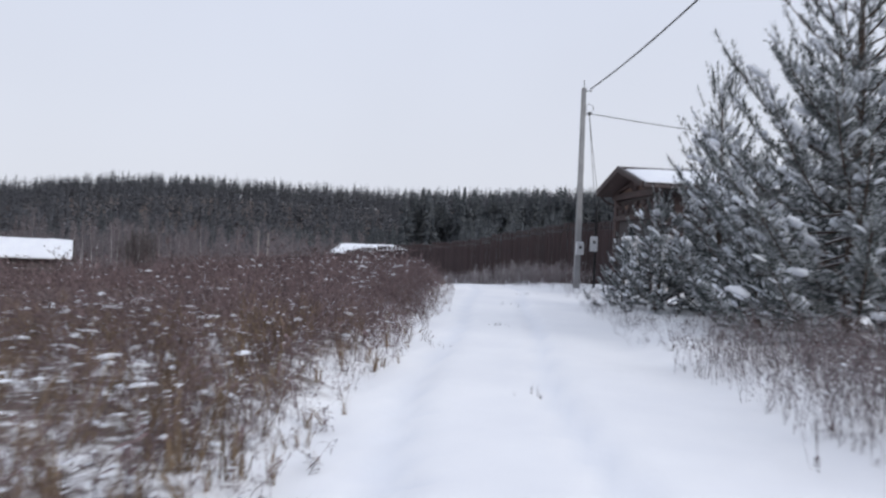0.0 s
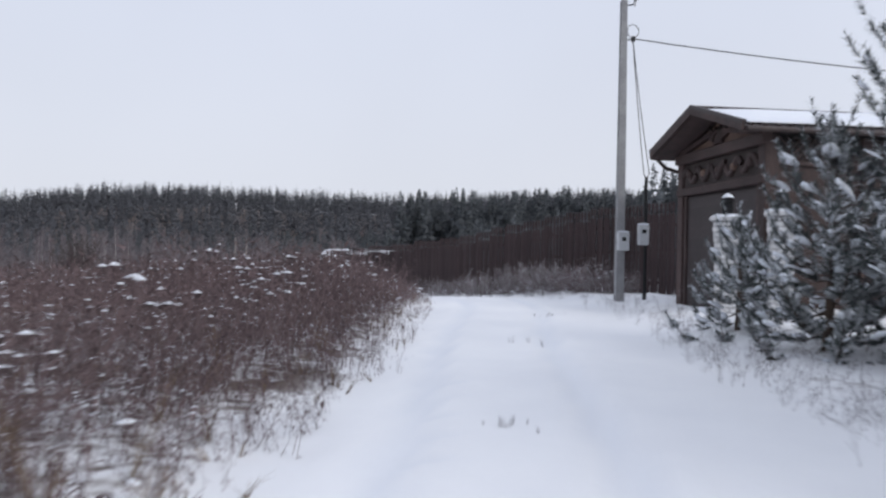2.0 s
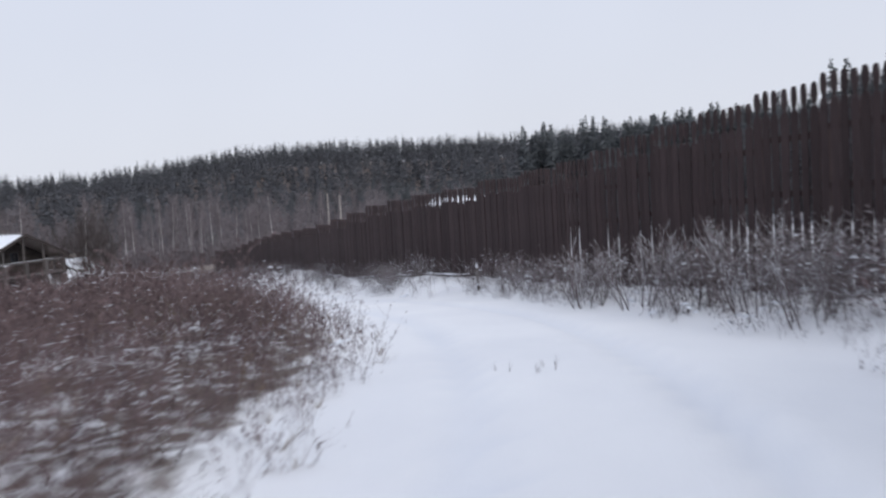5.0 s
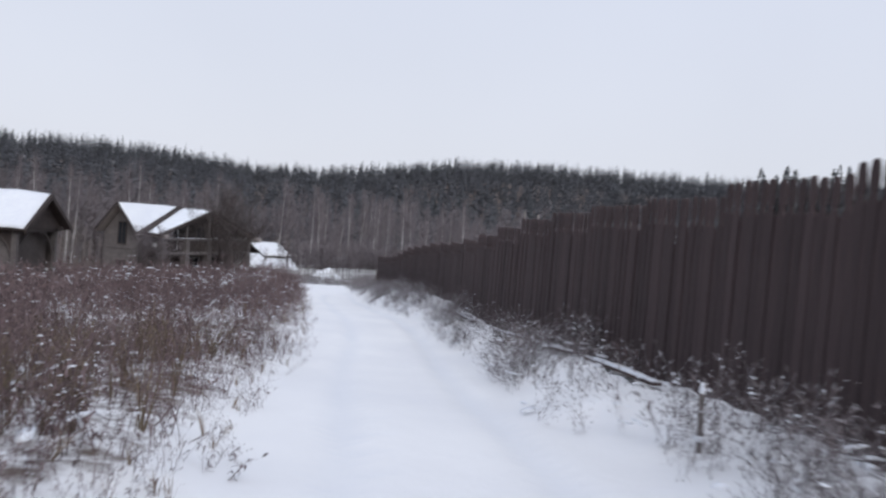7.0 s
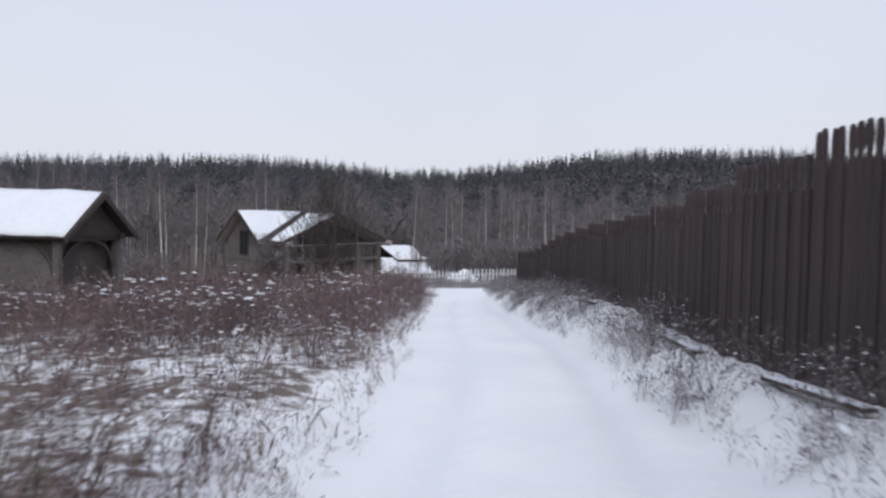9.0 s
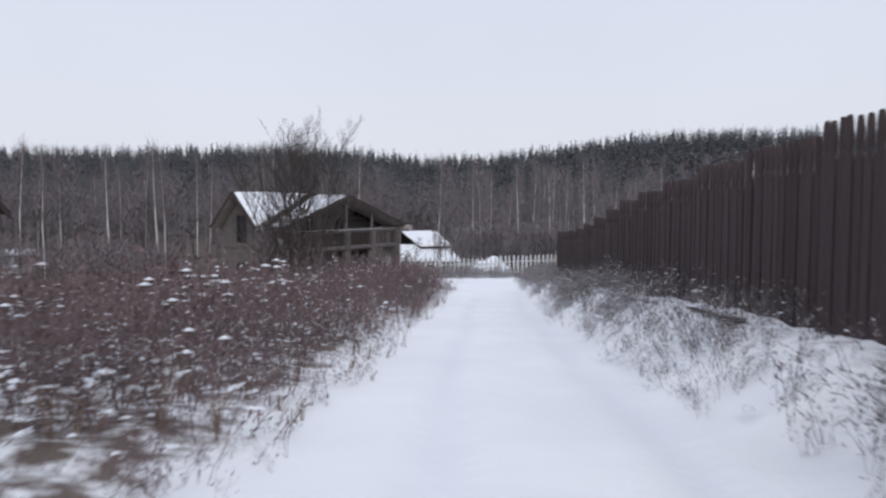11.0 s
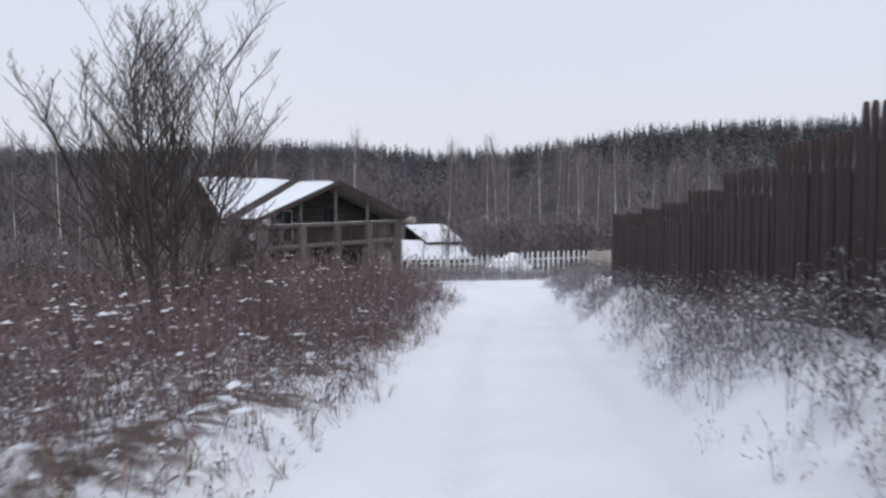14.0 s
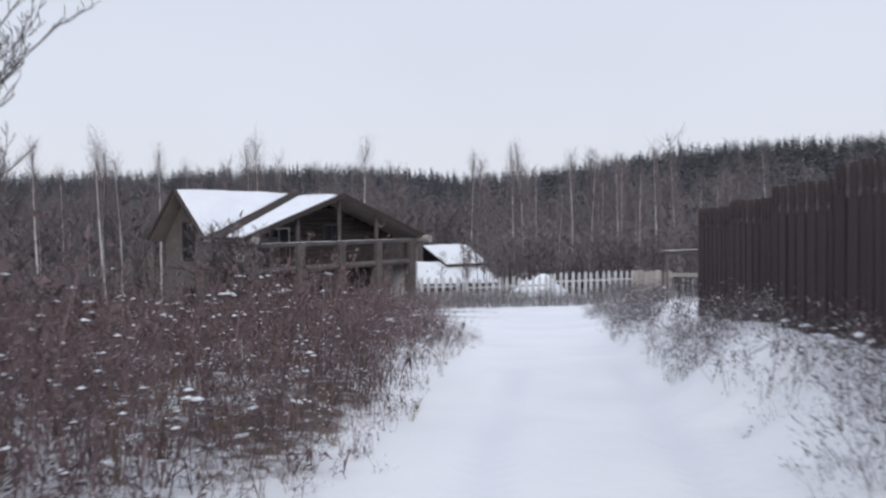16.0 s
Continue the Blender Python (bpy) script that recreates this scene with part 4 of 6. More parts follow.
# roof sheets with ribs, then snow that leaves the ribbed rim bare
for sgn in (-1, 1):
    part("roof_sheet", slab([(0, 0, KZR), (0, KL, KZR), (sgn * KHW, KL, KZE), (sgn * KHW, 0, KZE)], 0.03, lift=-0.03), ROOF_METAL, gate)
    for k in range(30):
        y = 0.12 + k * (KL - 0.2) / 29
        part("roof_rib", beam((sgn * 0.05, y, KZR - 0.01), (sgn * KHW, y, KZE + 0.012), 0.028, sides=6), ROOF_METAL, gate)
    part("roof_snow", snow_sheet([(sgn * 0.12, 0.10, KZR - 0.12 * kr + 0.02), (sgn * 0.12, KL - 0.05, KZR - 0.12 * kr + 0.02), (sgn * (KHW - 0.10), KL - 0.05, KZE + 0.06), (sgn * (KHW - 0.10), 0.10, KZE + 0.06)], 0.07, 60 + sgn, 40, 12, 0.04), SNOW_ROOF, gate)
    part("verge_board", prism([(0, KZR + 0.03), (sgn * KHW, KZE + 0.03), (sgn * KHW, KZE - 0.09), (0, KZR - 0.10)], -0.06, -0.01), GATE_WOOD, gate)
    part("verge_cap", beam((0, -0.03, KZR + 0.05), (sgn * (KHW + 0.02), -0.03, KZE + 0.05), 0.035, square=True), ROOF_METAL, gate)
    part("soffit", slab([(0, 0.0, KZR - 0.1), (0, FY0, KZR - 0.1), (sgn * KHW, FY0, KZE - 0.1), (sgn * KHW, 0.0, KZE - 0.1)], 0.02, lift=-0.02), GATE_WOOD, gate)
    part("eave_board", box((sgn * KHW - 0.03, 0.0, KZE - 0.10), (sgn * KHW + 0.03, KL, KZE - 0.01), 0.005), GATE_WOOD, gate)
    part("gutter", beam((sgn * (KHW + 0.06), 0.0, KZE - 0.07), (sgn * (KHW + 0.06), KL, KZE - 0.09), 0.05), ROOF_METAL, gate)
part("ridge_cap", beam((0, -0.06, KZR + 0.03), (0, KL, KZR + 0.03), 0.05, sides=8), ROOF_METAL, gate)
WB = 1.72
bm = beam((-KHW - 0.06, 0.12, KZE - 0.08), (-KHW + 0.12, 0.25, KZE - 0.3), 0.04)
beam((-KHW + 0.12, 0.25, KZE - 0.3), (-WB - 0.16, FY0 + 0.06, KZE - 0.42), 0.04, bm=bm)
beam((-WB - 0.16, FY0 + 0.06, KZE - 0.42), (-WB - 0.16, FY0 + 0.06, kz + 0.1), 0.04, bm=bm)
part("downpipe", bm, ROOF_METAL, gate)
# gable field with a carved sunburst
WB = 1.72
part("gable_panel", prism([(0, KZR - 0.2), (KHW - 0.2, KZE - 0.06), (-KHW + 0.2, KZE - 0.06)], FY0, FY0 + 0.05), TAN_WOOD, gate)
for k in range(7):
    a = math.radians(18 + k * 24)
    ln = min(0.62, 0.85 * (KZR - 0.3 - (KZE - 0.02)) / max(0.3, math.sin(a)) * (1 if abs(math.cos(a)) < 0.6 else 1.25))
    part("sun_ray", beam((0.16 * math.cos(a), FY0 - 0.03, KZE + 0.02 + 0.16 * math.sin(a)), (ln * math.cos(a), FY0 - 0.03, KZE + 0.02 + min(ln * math.sin(a), KZR - 0.3 - KZE)), 0.05, 0.02, square=True), GATE_WOOD, gate)
part("sun_disc", prism([(0.2 * math.cos(math.pi * k / 10), KZE - 0.02 + 0.2 * math.sin(math.pi * k / 10)) for k in range(11)], FY0 - 0.05, FY0), GATE_WOOD, gate)
for sgn in (-1, 1):
    part("gable_strut", beam((sgn * 1.75, FY0 - 0.04, KZE - 0.05), (sgn * 0.25, FY0 - 0.04, KZR - 0.42), 0.045, square=True), GATE_WOOD, gate)
part("tie_beam", box((-WB - 0.15, FY0 - 0.12, KZE - 0.26), (WB + 0.15, FY0 + 0.06, KZE - 0.06), 0.015), GATE_WOOD, gate)
# carved frieze with wave scrolls over the door
FRZ0, FRZ1 = KZE - 0.78, KZE - 0.28
part("frieze_board", box((-WB, FY0, FRZ0), (WB, FY0 + 0.05, FRZ1), 0.01), DARK_TRIM, gate)
for k in range(5):
    w = (2 * WB - 0.24) / 5
    x0 = -WB + 0.12 + k * w
    line = [(x0 + w * q / 12, FY0 - 0.015, FRZ0 + 0.25 + 0.13 * math.sin(2 * math.pi * q / 12 + k)) for q in range(13)]
    part("carved_scroll", numpy_mesh("carved_scroll", *bent_bar(line, 0.05), GATE_WOOD), None, gate)
    bm = bmesh.new()
    bmesh.ops.create_uvsphere(bm, u_segments=10, v_segments=6, radius=0.085)
    part("carved_boss", bm, TAN_WOOD if k % 2 else GATE_WOOD, gate, at=pose(x0 + w * 0.5, FY0 - 0.01, FRZ0 + 0.25), smooth_shade=True)
part("lintel", box((-WB - 0.1, FY0 - 0.1, FRZ0 - 0.16), (WB + 0.1, FY0 + 0.06, FRZ0), 0.015), GATE_WOOD, gate)
# posts and the big brown door of flush boards
for sgn in (-1, 1):
    part("gate_post", box((sgn * WB - 0.12, FY0 - 0.06, kz - 0.4), (sgn * WB + 0.12, FY0 + 0.2, KZE - 0.1), 0.015), GATE_WOOD, gate)
    part("door_casing", box((sgn * (WB - 0.2) - 0.05, FY0 - 0.02, kz - 0.3), (sgn * (WB - 0.2) + 0.05, FY0 + 0.1, FRZ0 - 0.16), 0.01), GATE_WOOD, gate)
door = part("gate_door", box((-WB + 0.25, FY0 + 0.05, kz - 0.3), (WB - 0.25, FY0 + 0.09, FRZ0 - 0.16)), ROLLER, gate, "plain dark brown gate door")
nz = 12
for k in range(nz):
    z0 = kz - 0.1 + k * (FRZ0 - 0.2 - kz + 0.1) / nz
    part("door_slat", box((-WB + 0.26, FY0 + 0.02, z0 + 0.0006), (WB - 0.26, FY0 + 0.05, z0 + (FRZ0 - 0.2 - kz + 0.1) / nz - 0.0006)), ROLLER, door)
# long side to the south: posts, boarded wall, lattice band below the eave
part("side_wall", box((WB - 0.06, FY0 + 0.2, kz - 0.4), (WB + 0.0, KL - 0.4, KZE - 0.62), 0.005), GATE_WOOD, gate)
part("side_wall", box((-WB, FY0 + 0.2, kz - 0.4), (-WB + 0.06, KL - 0.4, KZE - 0.1), 0.005), GATE_WOOD, gate)
part("back_wall", box((-WB, KL - 0.4, kz - 0.4), (WB, KL - 0.3, KZE)), GATE_WOOD, gate)
for y in (2.4, 4.4, 6.4):
    part("side_post", box((WB - 0.1, y - 0.09, kz - 0.4), (WB + 0.08, y + 0.09, KZE - 0.1), 0.01), GATE_WOOD, gate)
part("lattice_rail", box((WB - 0.05, FY0 + 0.2, KZE - 0.62), (WB + 0.07, KL - 0.4, KZE - 0.54), 0.01), GATE_WOOD, gate)
for k in range(42):
    y = FY0 + 0.25 + k * 0.14
    for s in (-1, 1):
        y1 = y + s * 0.42
        if FY0 + 0.2 < y1 < KL - 0.4:
            part("lattice_slat", beam((WB + 0.02 + 0.012 * s, y, KZE - 0.54), (WB + 0.02 + 0.012 * s, y1, KZE - 0.12), 0.014, square=True), GATE_WOOD, gate)

# ---- whitewashed brick piers with lantern caps, in front of the gate ----
def brick_mesh(lx, ly, lz):
    bm = box((-lx / 2, -ly / 2, 0), (lx / 2, ly / 2, lz), 0.008)
    me = bpy.data.meshes.new("brick")
    bmesh.ops.recalc_face_normals(bm, faces=bm.faces)
    bm.to_mesh(me)
    bm.free()
    me.materials.append(WHITE_BRICK)
    return me


LONG_BRICK, SHORT_BRICK = brick_mesh(0.255, 0.125, 0.078), brick_mesh(0.125, 0.125, 0.078)


def pier(x, y, z, turn, tall, label):
    p = thing("brick_pier", pose(x, y, z, 0, 0, turn), label, "pier", "white brick piers at the gate")
    half = 0.195
    part("core", box((-half + 0.012, -half + 0.012, -0.3), (half - 0.012, half - 0.012, tall)), MORTAR, p)
    r = random.Random(int(x * 100))
    n = int(tall / 0.09)
    for k in range(-2, n):
        z0 = k * 0.09
        wide = 1.0 if k < n - 5 else (1.10 if k < n - 3 else 1.22)
        for q in range(4):
            a = q * 90 + (90 if k % 2 else 0)
            flip = -1 if k % 2 else 1
            m = Matrix.Rotation(radians(q * 90), 4, "Z") @ pose(flip * -0.066 * wide + r.uniform(-0.004, 0.004), -(half - 0.0625) * wide, z0, 0, 0, 0)
            part("brick", LONG_BRICK, None, p, at=m)
    top = n * 0.09
    part("cap_slab", box((-0.27, -0.27, top), (0.27, 0.27, top + 0.06), 0.012), WHITE_BRICK, p)
    part("cap_snow", snow_sheet([(-0.26, 0.26, top + 0.06), (0.26, 0.26, top + 0.06), (0.26, -0.26, top + 0.06), (-0.26, -0.26, top + 0.06)], 0.07, 70 + n, 8, 8, 0.05), SNOW, p)
    lamp = part("lantern", box((-0.09, -0.09, top + 0.08), (0.09, 0.09, top + 0.33), 0.02), BLACK_METAL, p, "black lantern with a snow cap")
    part("roof", beam((0, 0, top + 0.33), (0, 0, top + 0.43), 0.14, 0.03, sides=6), BLACK_METAL, lamp)
    part("snow_cap", beam((0, 0, top + 0.40), (0, 0, top + 0.47), 0.11, 0.03, sides=8), SNOW, lamp)
    return p


pier(3.62, 25.75, 1.25, -12, 1.95, "whitewashed brick gate pier with a snow-capped lantern")
pier(4.45, 25.6, 1.25, -12, 1.98, "whitewashed brick gate pier behind a small snowy pine")

# ---- concrete power pole, its boxes and wires ----
PX, PY = 2.01, 30.92
pz = ground_at(PX, PY)
pole = thing("power_pole", pose(PX, PY, 0, 0, 0, 14), "tall tapered grey concrete power pole at the lane's bend", "power pole")
TOPZ = 8.55
part("shaft", beam((0, 0, pz - 0.4), (0, 0, TOPZ), 0.10, 0.07, square=True), CONCRETE, pole)
part("pin", beam((0, 0, TOPZ), (0.0, 0, TOPZ + 0.28), 0.012), BLACK_METAL, pole)
ins = part("hook", beam((0.05, -0.02, TOPZ - 0.12), (0.26, -0.05, TOPZ - 0.08), 0.016), BLACK_METAL, pole)
part("insulator", beam((0.25, -0.05, TOPZ - 0.13), (0.25, -0.05, TOPZ + 0.02), 0.04, 0.03), BOX_GREY, ins)
hook2 = part("hook", beam((0.05, -0.02, TOPZ - 0.95), (0.24, -0.03, TOPZ - 0.88), 0.014), BLACK_METAL, pole)
part("clamp", box((0.18, -0.06, TOPZ - 0.97), (0.27, 0.0, TOPZ - 0.84), 0.01), BLACK_METAL, hook2)
bm = None
for q in range(12):
    a0, a1 = 2 * math.pi * q / 12, 2 * math.pi * (q + 1) / 12
    bm = beam((0.22 + 0.14 * math.cos(a0), -0.03, TOPZ - 0.72 + 0.16 * math.sin(a0)), (0.22 + 0.14 * math.cos(a1), -0.03, TOPZ - 0.72 + 0.16 * math.sin(a1)), 0.009, sides=5, bm=bm)
part("cable_coil", bm, CABLE, pole)


def meter_box(name, parent, x, y, z, w, d, h, label):
    b = part(name, box((x - w / 2, y - d, z), (x + w / 2, y, z + h), 0.025), BOX_GREY, parent, label)
    part("lid_rim", box((x - w / 2 - 0.008, y - d - 0.008, z + h - 0.1), (x + w / 2 + 0.008, y + 0.005, z + h - 0.075), 0.004), BOX_GREY, b)
    part("window", box((x - 0.05, y - d - 0.012, z + h - 0.2), (x + 0.05, y - d + 0.004, z + h - 0.11), 0.006), BLACK_METAL, b)
    part("snow_cap", snow_sheet([(x - w / 2, y, z + h), (x + w / 2, y, z + h), (x + w / 2, y - d, z + h), (x - w / 2, y - d, z + h)], 0.05, 80, 6, 5, 0.05), SNOW, b)
    part("strap", box((x - w / 2 - 0.02, y - 0.01, z + h * 0.4), (x + w / 2 + 0.02, y + 0.02, z + h * 0.46)), BLACK_METAL, b)
    return b


meter_box("meter_box", pole, 0.03, -0.10, 2.66, 0.27, 0.16, 0.42, "light grey meter box strapped to the pole")

MX, MY = 2.62, 31.35
pipe = thing("meter_post", pose(MX, MY, 0, 0, 0, 14), "black steel pipe post carrying a pale meter box", "post")
mz = ground_at(MX, MY)
part("pipe", beam((0, 0, mz - 0.3), (0, 0, 4.42), 0.048, 0.04), BLACK_METAL, pipe)
bm = beam((0, 0, 4.4), (-0.06, 0, 4.5), 0.012)
beam((0, 0, 4.4), (0.07, 0, 4.5), 0.012, bm=bm)
part("cable_fork", bm, BLACK_METAL, pipe)
meter_box("meter_box", pipe, -0.09, -0.05, 2.80, 0.25, 0.15, 0.48, "pale meter box on the pipe post")


def wire(name, pts, label, r=0.012):
    ob = cable(name, pts, r, None, "")
    return tagged(ob, label, "cable")


pole_top = Vector((PX + 0.25, PY, TOPZ - 0.02))
pole_low = Vector((PX + 0.22, PY, TOPZ - 0.9))
wire("overhead_cable", sag(pole_top, (8.2, 3.0, 9.3), 0.55, 24), "thick black overhead cable slung from the pole top", 0.022)
wire("overhead_cable", sag(pole_low, (17.0, 33.5, 6.6), 0.25, 16), "thin black cable running from the pole over the gatehouse", 0.014)
for dx in (-0.06, 0.07):
    wire("drop_cable", sag(pole_low + Vector((0, -0.03, -0.03)), Vector((MX + dx, MY, 4.5)), 0.12, 12), "thin drop cable hanging from pole to meter post", 0.010)

# ---- snow-laden young pines beside the lane ----
class Soup:
    """Triangles gathered from many small pieces."""
    def __init__(self):
        self.v, self.f, self.n = [], [], 0

    def add(self, v, f):
        self.v.append(np.asarray(v, float))
        self.f.append(np.asarray(f, int) + self.n)
        self.n += len(v)

    def mesh(self, name, mat, smooth_shade=False):
        return numpy_mesh(name, np.concatenate(self.v), np.concatenate(self.f), mat, smooth_shade)


def tube(soup, pts, radii, sides=5):
    """A tapered limb along points."""
    pts = [np.asarray(p, float) for p in pts]
    v, f = [], []
    for i, p in enumerate(pts):
        d = pts[min(i + 1, len(pts) - 1)] - pts[max(i - 1, 0)]
        d = d / (np.linalg.norm(d) + 1e-9)
        a = np.cross(d, (0.3, 0.2, 1.0) if abs(d[2]) < 0.9 else (1, 0, 0))
        a /= np.linalg.norm(a) + 1e-9
        b = np.cross(d, a)
        for k in range(sides):
            t = 2 * math.pi * k / sides
            v.append(p + radii[i] * (a * math.cos(t) + b * math.sin(t)))
    for i in range(len(pts) - 1):
        for k in range(sides):
            q, w = i * sides + k, i * sides + (k + 1) % sides
            f += [(q, w, w + sides), (q, w + sides, q + sides)]
    soup.add(v, f)


BLOB_V, BLOB_F = None, None
_b = bmesh.new()
bmesh.ops.create_icosphere(_b, subdivisions=1, radius=1)
BLOB_V = np.array([v.co[:] for v in _b.verts])
BLOB_F = np.array([[v.index for v in f.verts] for f in _b.faces])
_b.free()


def blob(soup, c, along, length, wide, tall, r):
    """A lump of snow lying along a direction, knobbly, flat below."""
    d = np.array(along, float)
    d /= np.linalg.norm(d) + 1e-9
    side = np.cross(d, (0, 0, 1.0))
    ln = np.linalg.norm(side)
    side = side / ln if ln > 1e-3 else np.array((1.0, 0, 0))
    up = np.cross(side, d)
    v = BLOB_V * (1 + 0.22 * (r.rand(len(BLOB_V), 1) - 0.5) * 2)
    z = np.where(v[:, 2] < 0, v[:, 2] * 0.35, v[:, 2])
    soup.add(np.asarray(c) + v[:, :1] * length * d + v[:, 1:2] * wide * side + z[:, None] * tall * up, BLOB_F)


def brush(needles, snow, a, d, length, r, snow_amount, width=0.055, count=30):
    """A shoot: needles set all round a twig like a bottle brush, with snow along its back."""
    d = d / np.linalg.norm(d)
    x = np.cross(d, (0.2, 0.1, 1.0) if abs(d[2]) < 0.9 else (1.0, 0, 0))
    x /= np.linalg.norm(x)
    y = np.cross(d, x)
    u = r.rand(count)
    t = r.rand(count) * 2 * math.pi
    rad = np.cos(t)[:, None] * x + np.sin(t)[:, None] * y
    p = a + d * (u * length)[:, None]
    ln = width * (0.85 + 0.4 * r.rand(count))[:, None] * (1.1 - 0.25 * u)[:, None]
    tip = p + (rad * 1.0 + d * 0.7) * ln
    w = np.cross(rad, d)
    w = w / (np.linalg.norm(w, axis=1)[:, None] + 1e-9) * 0.0085
    v = np.stack([p - w, p + w, tip], 1).reshape(-1, 3)
    needles.add(v, np.arange(count * 3).reshape(-1, 3))
    if r.rand() < snow_amount * (1.0 - 0.7 * max(0.0, d[2])):
        c = a + d * length * (0.5 + 0.2 * r.rand()) + np.array((0, 0, width * 0.55))
        flat = np.array((d[0], d[1], d[2] * 0.6))
        blob(snow, c, flat, length * (0.20 + 0.2 * r.rand()), width * (0.45 + 0.4 * r.rand()), width * (0.3 + 0.4 * r.rand()), r)


def snowy_pine(x, y, tall, spread, seed, label, dense=1.0, snow_amount=0.75, taper=0.75):
    r = np.random.RandomState(seed)
    z0 = ground_at(x, y) - 0.05
    wood, needles, snow = Soup(), Soup(), Soup()
    lean = r.uniform(-0.03, 0.03, 2)
    axis = lambda h: np.array((lean[0] * h + 0.02 * math.sin(h * 2), lean[1] * h, h))
    tr = 0.018 * tall + 0.02
    tube(wood, [axis(tall * q / 8) for q in range(9)], [tr * (1 - q / 8.6) for q in range(9)], 7)
    whorl = 0.125 * tall ** 0.55
    size = min(1.0, max(0.5, tall / 4.0))
    h = 0.05 * tall
    while h < tall * 0.97:
        f = h / tall
        reach = spread * (1 - f) ** taper * (0.8 + 0.4 * r.rand()) + 0.12
        n_limb = max(3, int(round((6.8 - 3.2 * f) * dense)))
        up = -0.12 + 1.5 * f ** 1.3
        a0 = r.rand() * 6.28
        for k in range(n_limb):
            a = a0 + 2 * math.pi * k / n_limb + r.uniform(-0.3, 0.3)
            rr = reach * (0.65 + 0.45 * r.rand())
            u = up + r.uniform(-0.15, 0.15)
            o = axis(h + r.uniform(-0.08, 0.08))
            out = np.array((math.cos(a), math.sin(a), 0))
            pts = []
            for q in range(5):
                e = q / 4
                pts.append(o + out * rr * e + np.array((0, 0, rr * (u * e + 0.30 * e * e - (0.22 * (1 - f) * math.sin(math.pi * e))))))
            lr = 0.007 + 0.010 * rr
            tube(wood, pts, [lr * (1 - 0.75 * q / 4) for q in range(5)], 4)
            n_tw = max(3, int(rr / 0.15))
            for q in range(n_tw):
                e = 0.22 + 0.78 * (q + r.rand() * 0.6) / n_tw
                i = min(3, int(e * 4))
                p = pts[i] + (pts[i + 1] - pts[i]) * (e * 4 - i)
                d = pts[i + 1] - pts[i]
                d = d / np.linalg.norm(d)
                side = np.array((-math.sin(a), math.cos(a), 0)) * (1 if q % 2 else -1)
                for m in range(2):
                    dd = d * 0.75 + side * (0.75 if m == 0 else -0.75) * (0.6 + 0.6 * r.rand()) + np.array((0, 0, 0.12 + 0.45 * f + 0.2 * r.rand()))
                    if f > 0.5 and r.rand() < 0.1 + 0.6 * f:
                        continue
                    brush(needles, snow, p, dd, size * (0.22 + 0.18 * r.rand()) * (1 + 0.5 * f), r, snow_amount * 0.85 * min(1, 1.6 - 1.5 * f), 0.045 + 0.03 * size, 50)
            brush(needles, snow, pts[4], pts[4] - pts[3] + np.array((0, 0, 0.12)), size * (0.32 + 0.14 * r.rand() + 0.22 * f), r, snow_amount * 0.8 * min(1, 1.6 - 1.5 * f), 0.042 + 0.04 * size, 64)
            if f < 0.8 and r.rand() < 0.75 * snow_amount:
                e = 0.5 + 0.4 * r.rand()
                p = pts[0] + (pts[4] - pts[0]) * e + np.array((0, 0, 0.10))
                blob(snow, p, (pts[4] - pts[2]) * (1, 1, 0.5), size * (0.14 + 0.18 * r.rand()), size * (0.10 + 0.08 * r.rand()), size * (0.06 + 0.06 * r.rand()), r)
        h += whorl * (0.85 + 0.3 * r.rand()) * (1 + 0.7 * max(0.0, f - 0.5))
    top = axis(tall * 0.9)
    for k in range(6):
        a = 2 * math.pi * k / 6 + r.rand()
        d = np.array((0.35 * math.cos(a), 0.35 * math.sin(a), 1.0)) if k else np.array((0.02, 0, 1.0))
        brush(needles, snow, top, d, size * (0.45 + 0.25 * r.rand()) if k else tall * 0.11 + 0.15, r, 0.3, 0.075, 70)
    tree = thing("pine_tree", pose(x, y, z0), label, "pine tree", "snowy pines beside the lane")
    part("trunk", wood.mesh("trunk", BARK), None, tree)
    part("crown", needles.mesh("crown", NEEDLE), None, tree)
    load = part("snow_load", snow.mesh("snow_load", SNOW, True), None, tree)
    tagged(load, "snow clumps lying on the boughs", kind="stuff")
    return tree


snowy_pine(5.25, 20.7, 5.1, 1.4, 1, "slender young pine with snow-dusted upright shoots", 1.05, 0.9, 0.9)
snowy_pine(6.4, 15.2, 6.6, 2.3, 2, "tall broad pine heavily laden with snow", 1.3, 0.95, 0.65)
snowy_pine(3.3, 22.75, 1.38, 0.85, 3, "small open pine bowed with clumps of snow", 0.75, 1.0, 1.3)
snowy_pine(4.0, 21.2, 2.35, 1.1, 4, "young pine laden with thick snow on every bough", 1.0, 1.0, 0.95)
snowy_pine(7.6, 19.2, 5.4, 1.8, 5, "tall young pine with snow-dusted boughs", 1.0, 0.9)
snowy_pine(8.6, 13.6, 7.0, 2.2, 6, "tall dense pine with snow on its boughs", 0.9)
snowy_pine(5.6, 18.0, 3.1, 1.3, 7, "snowy pine crowding between taller neighbours", 1.15, 0.95)

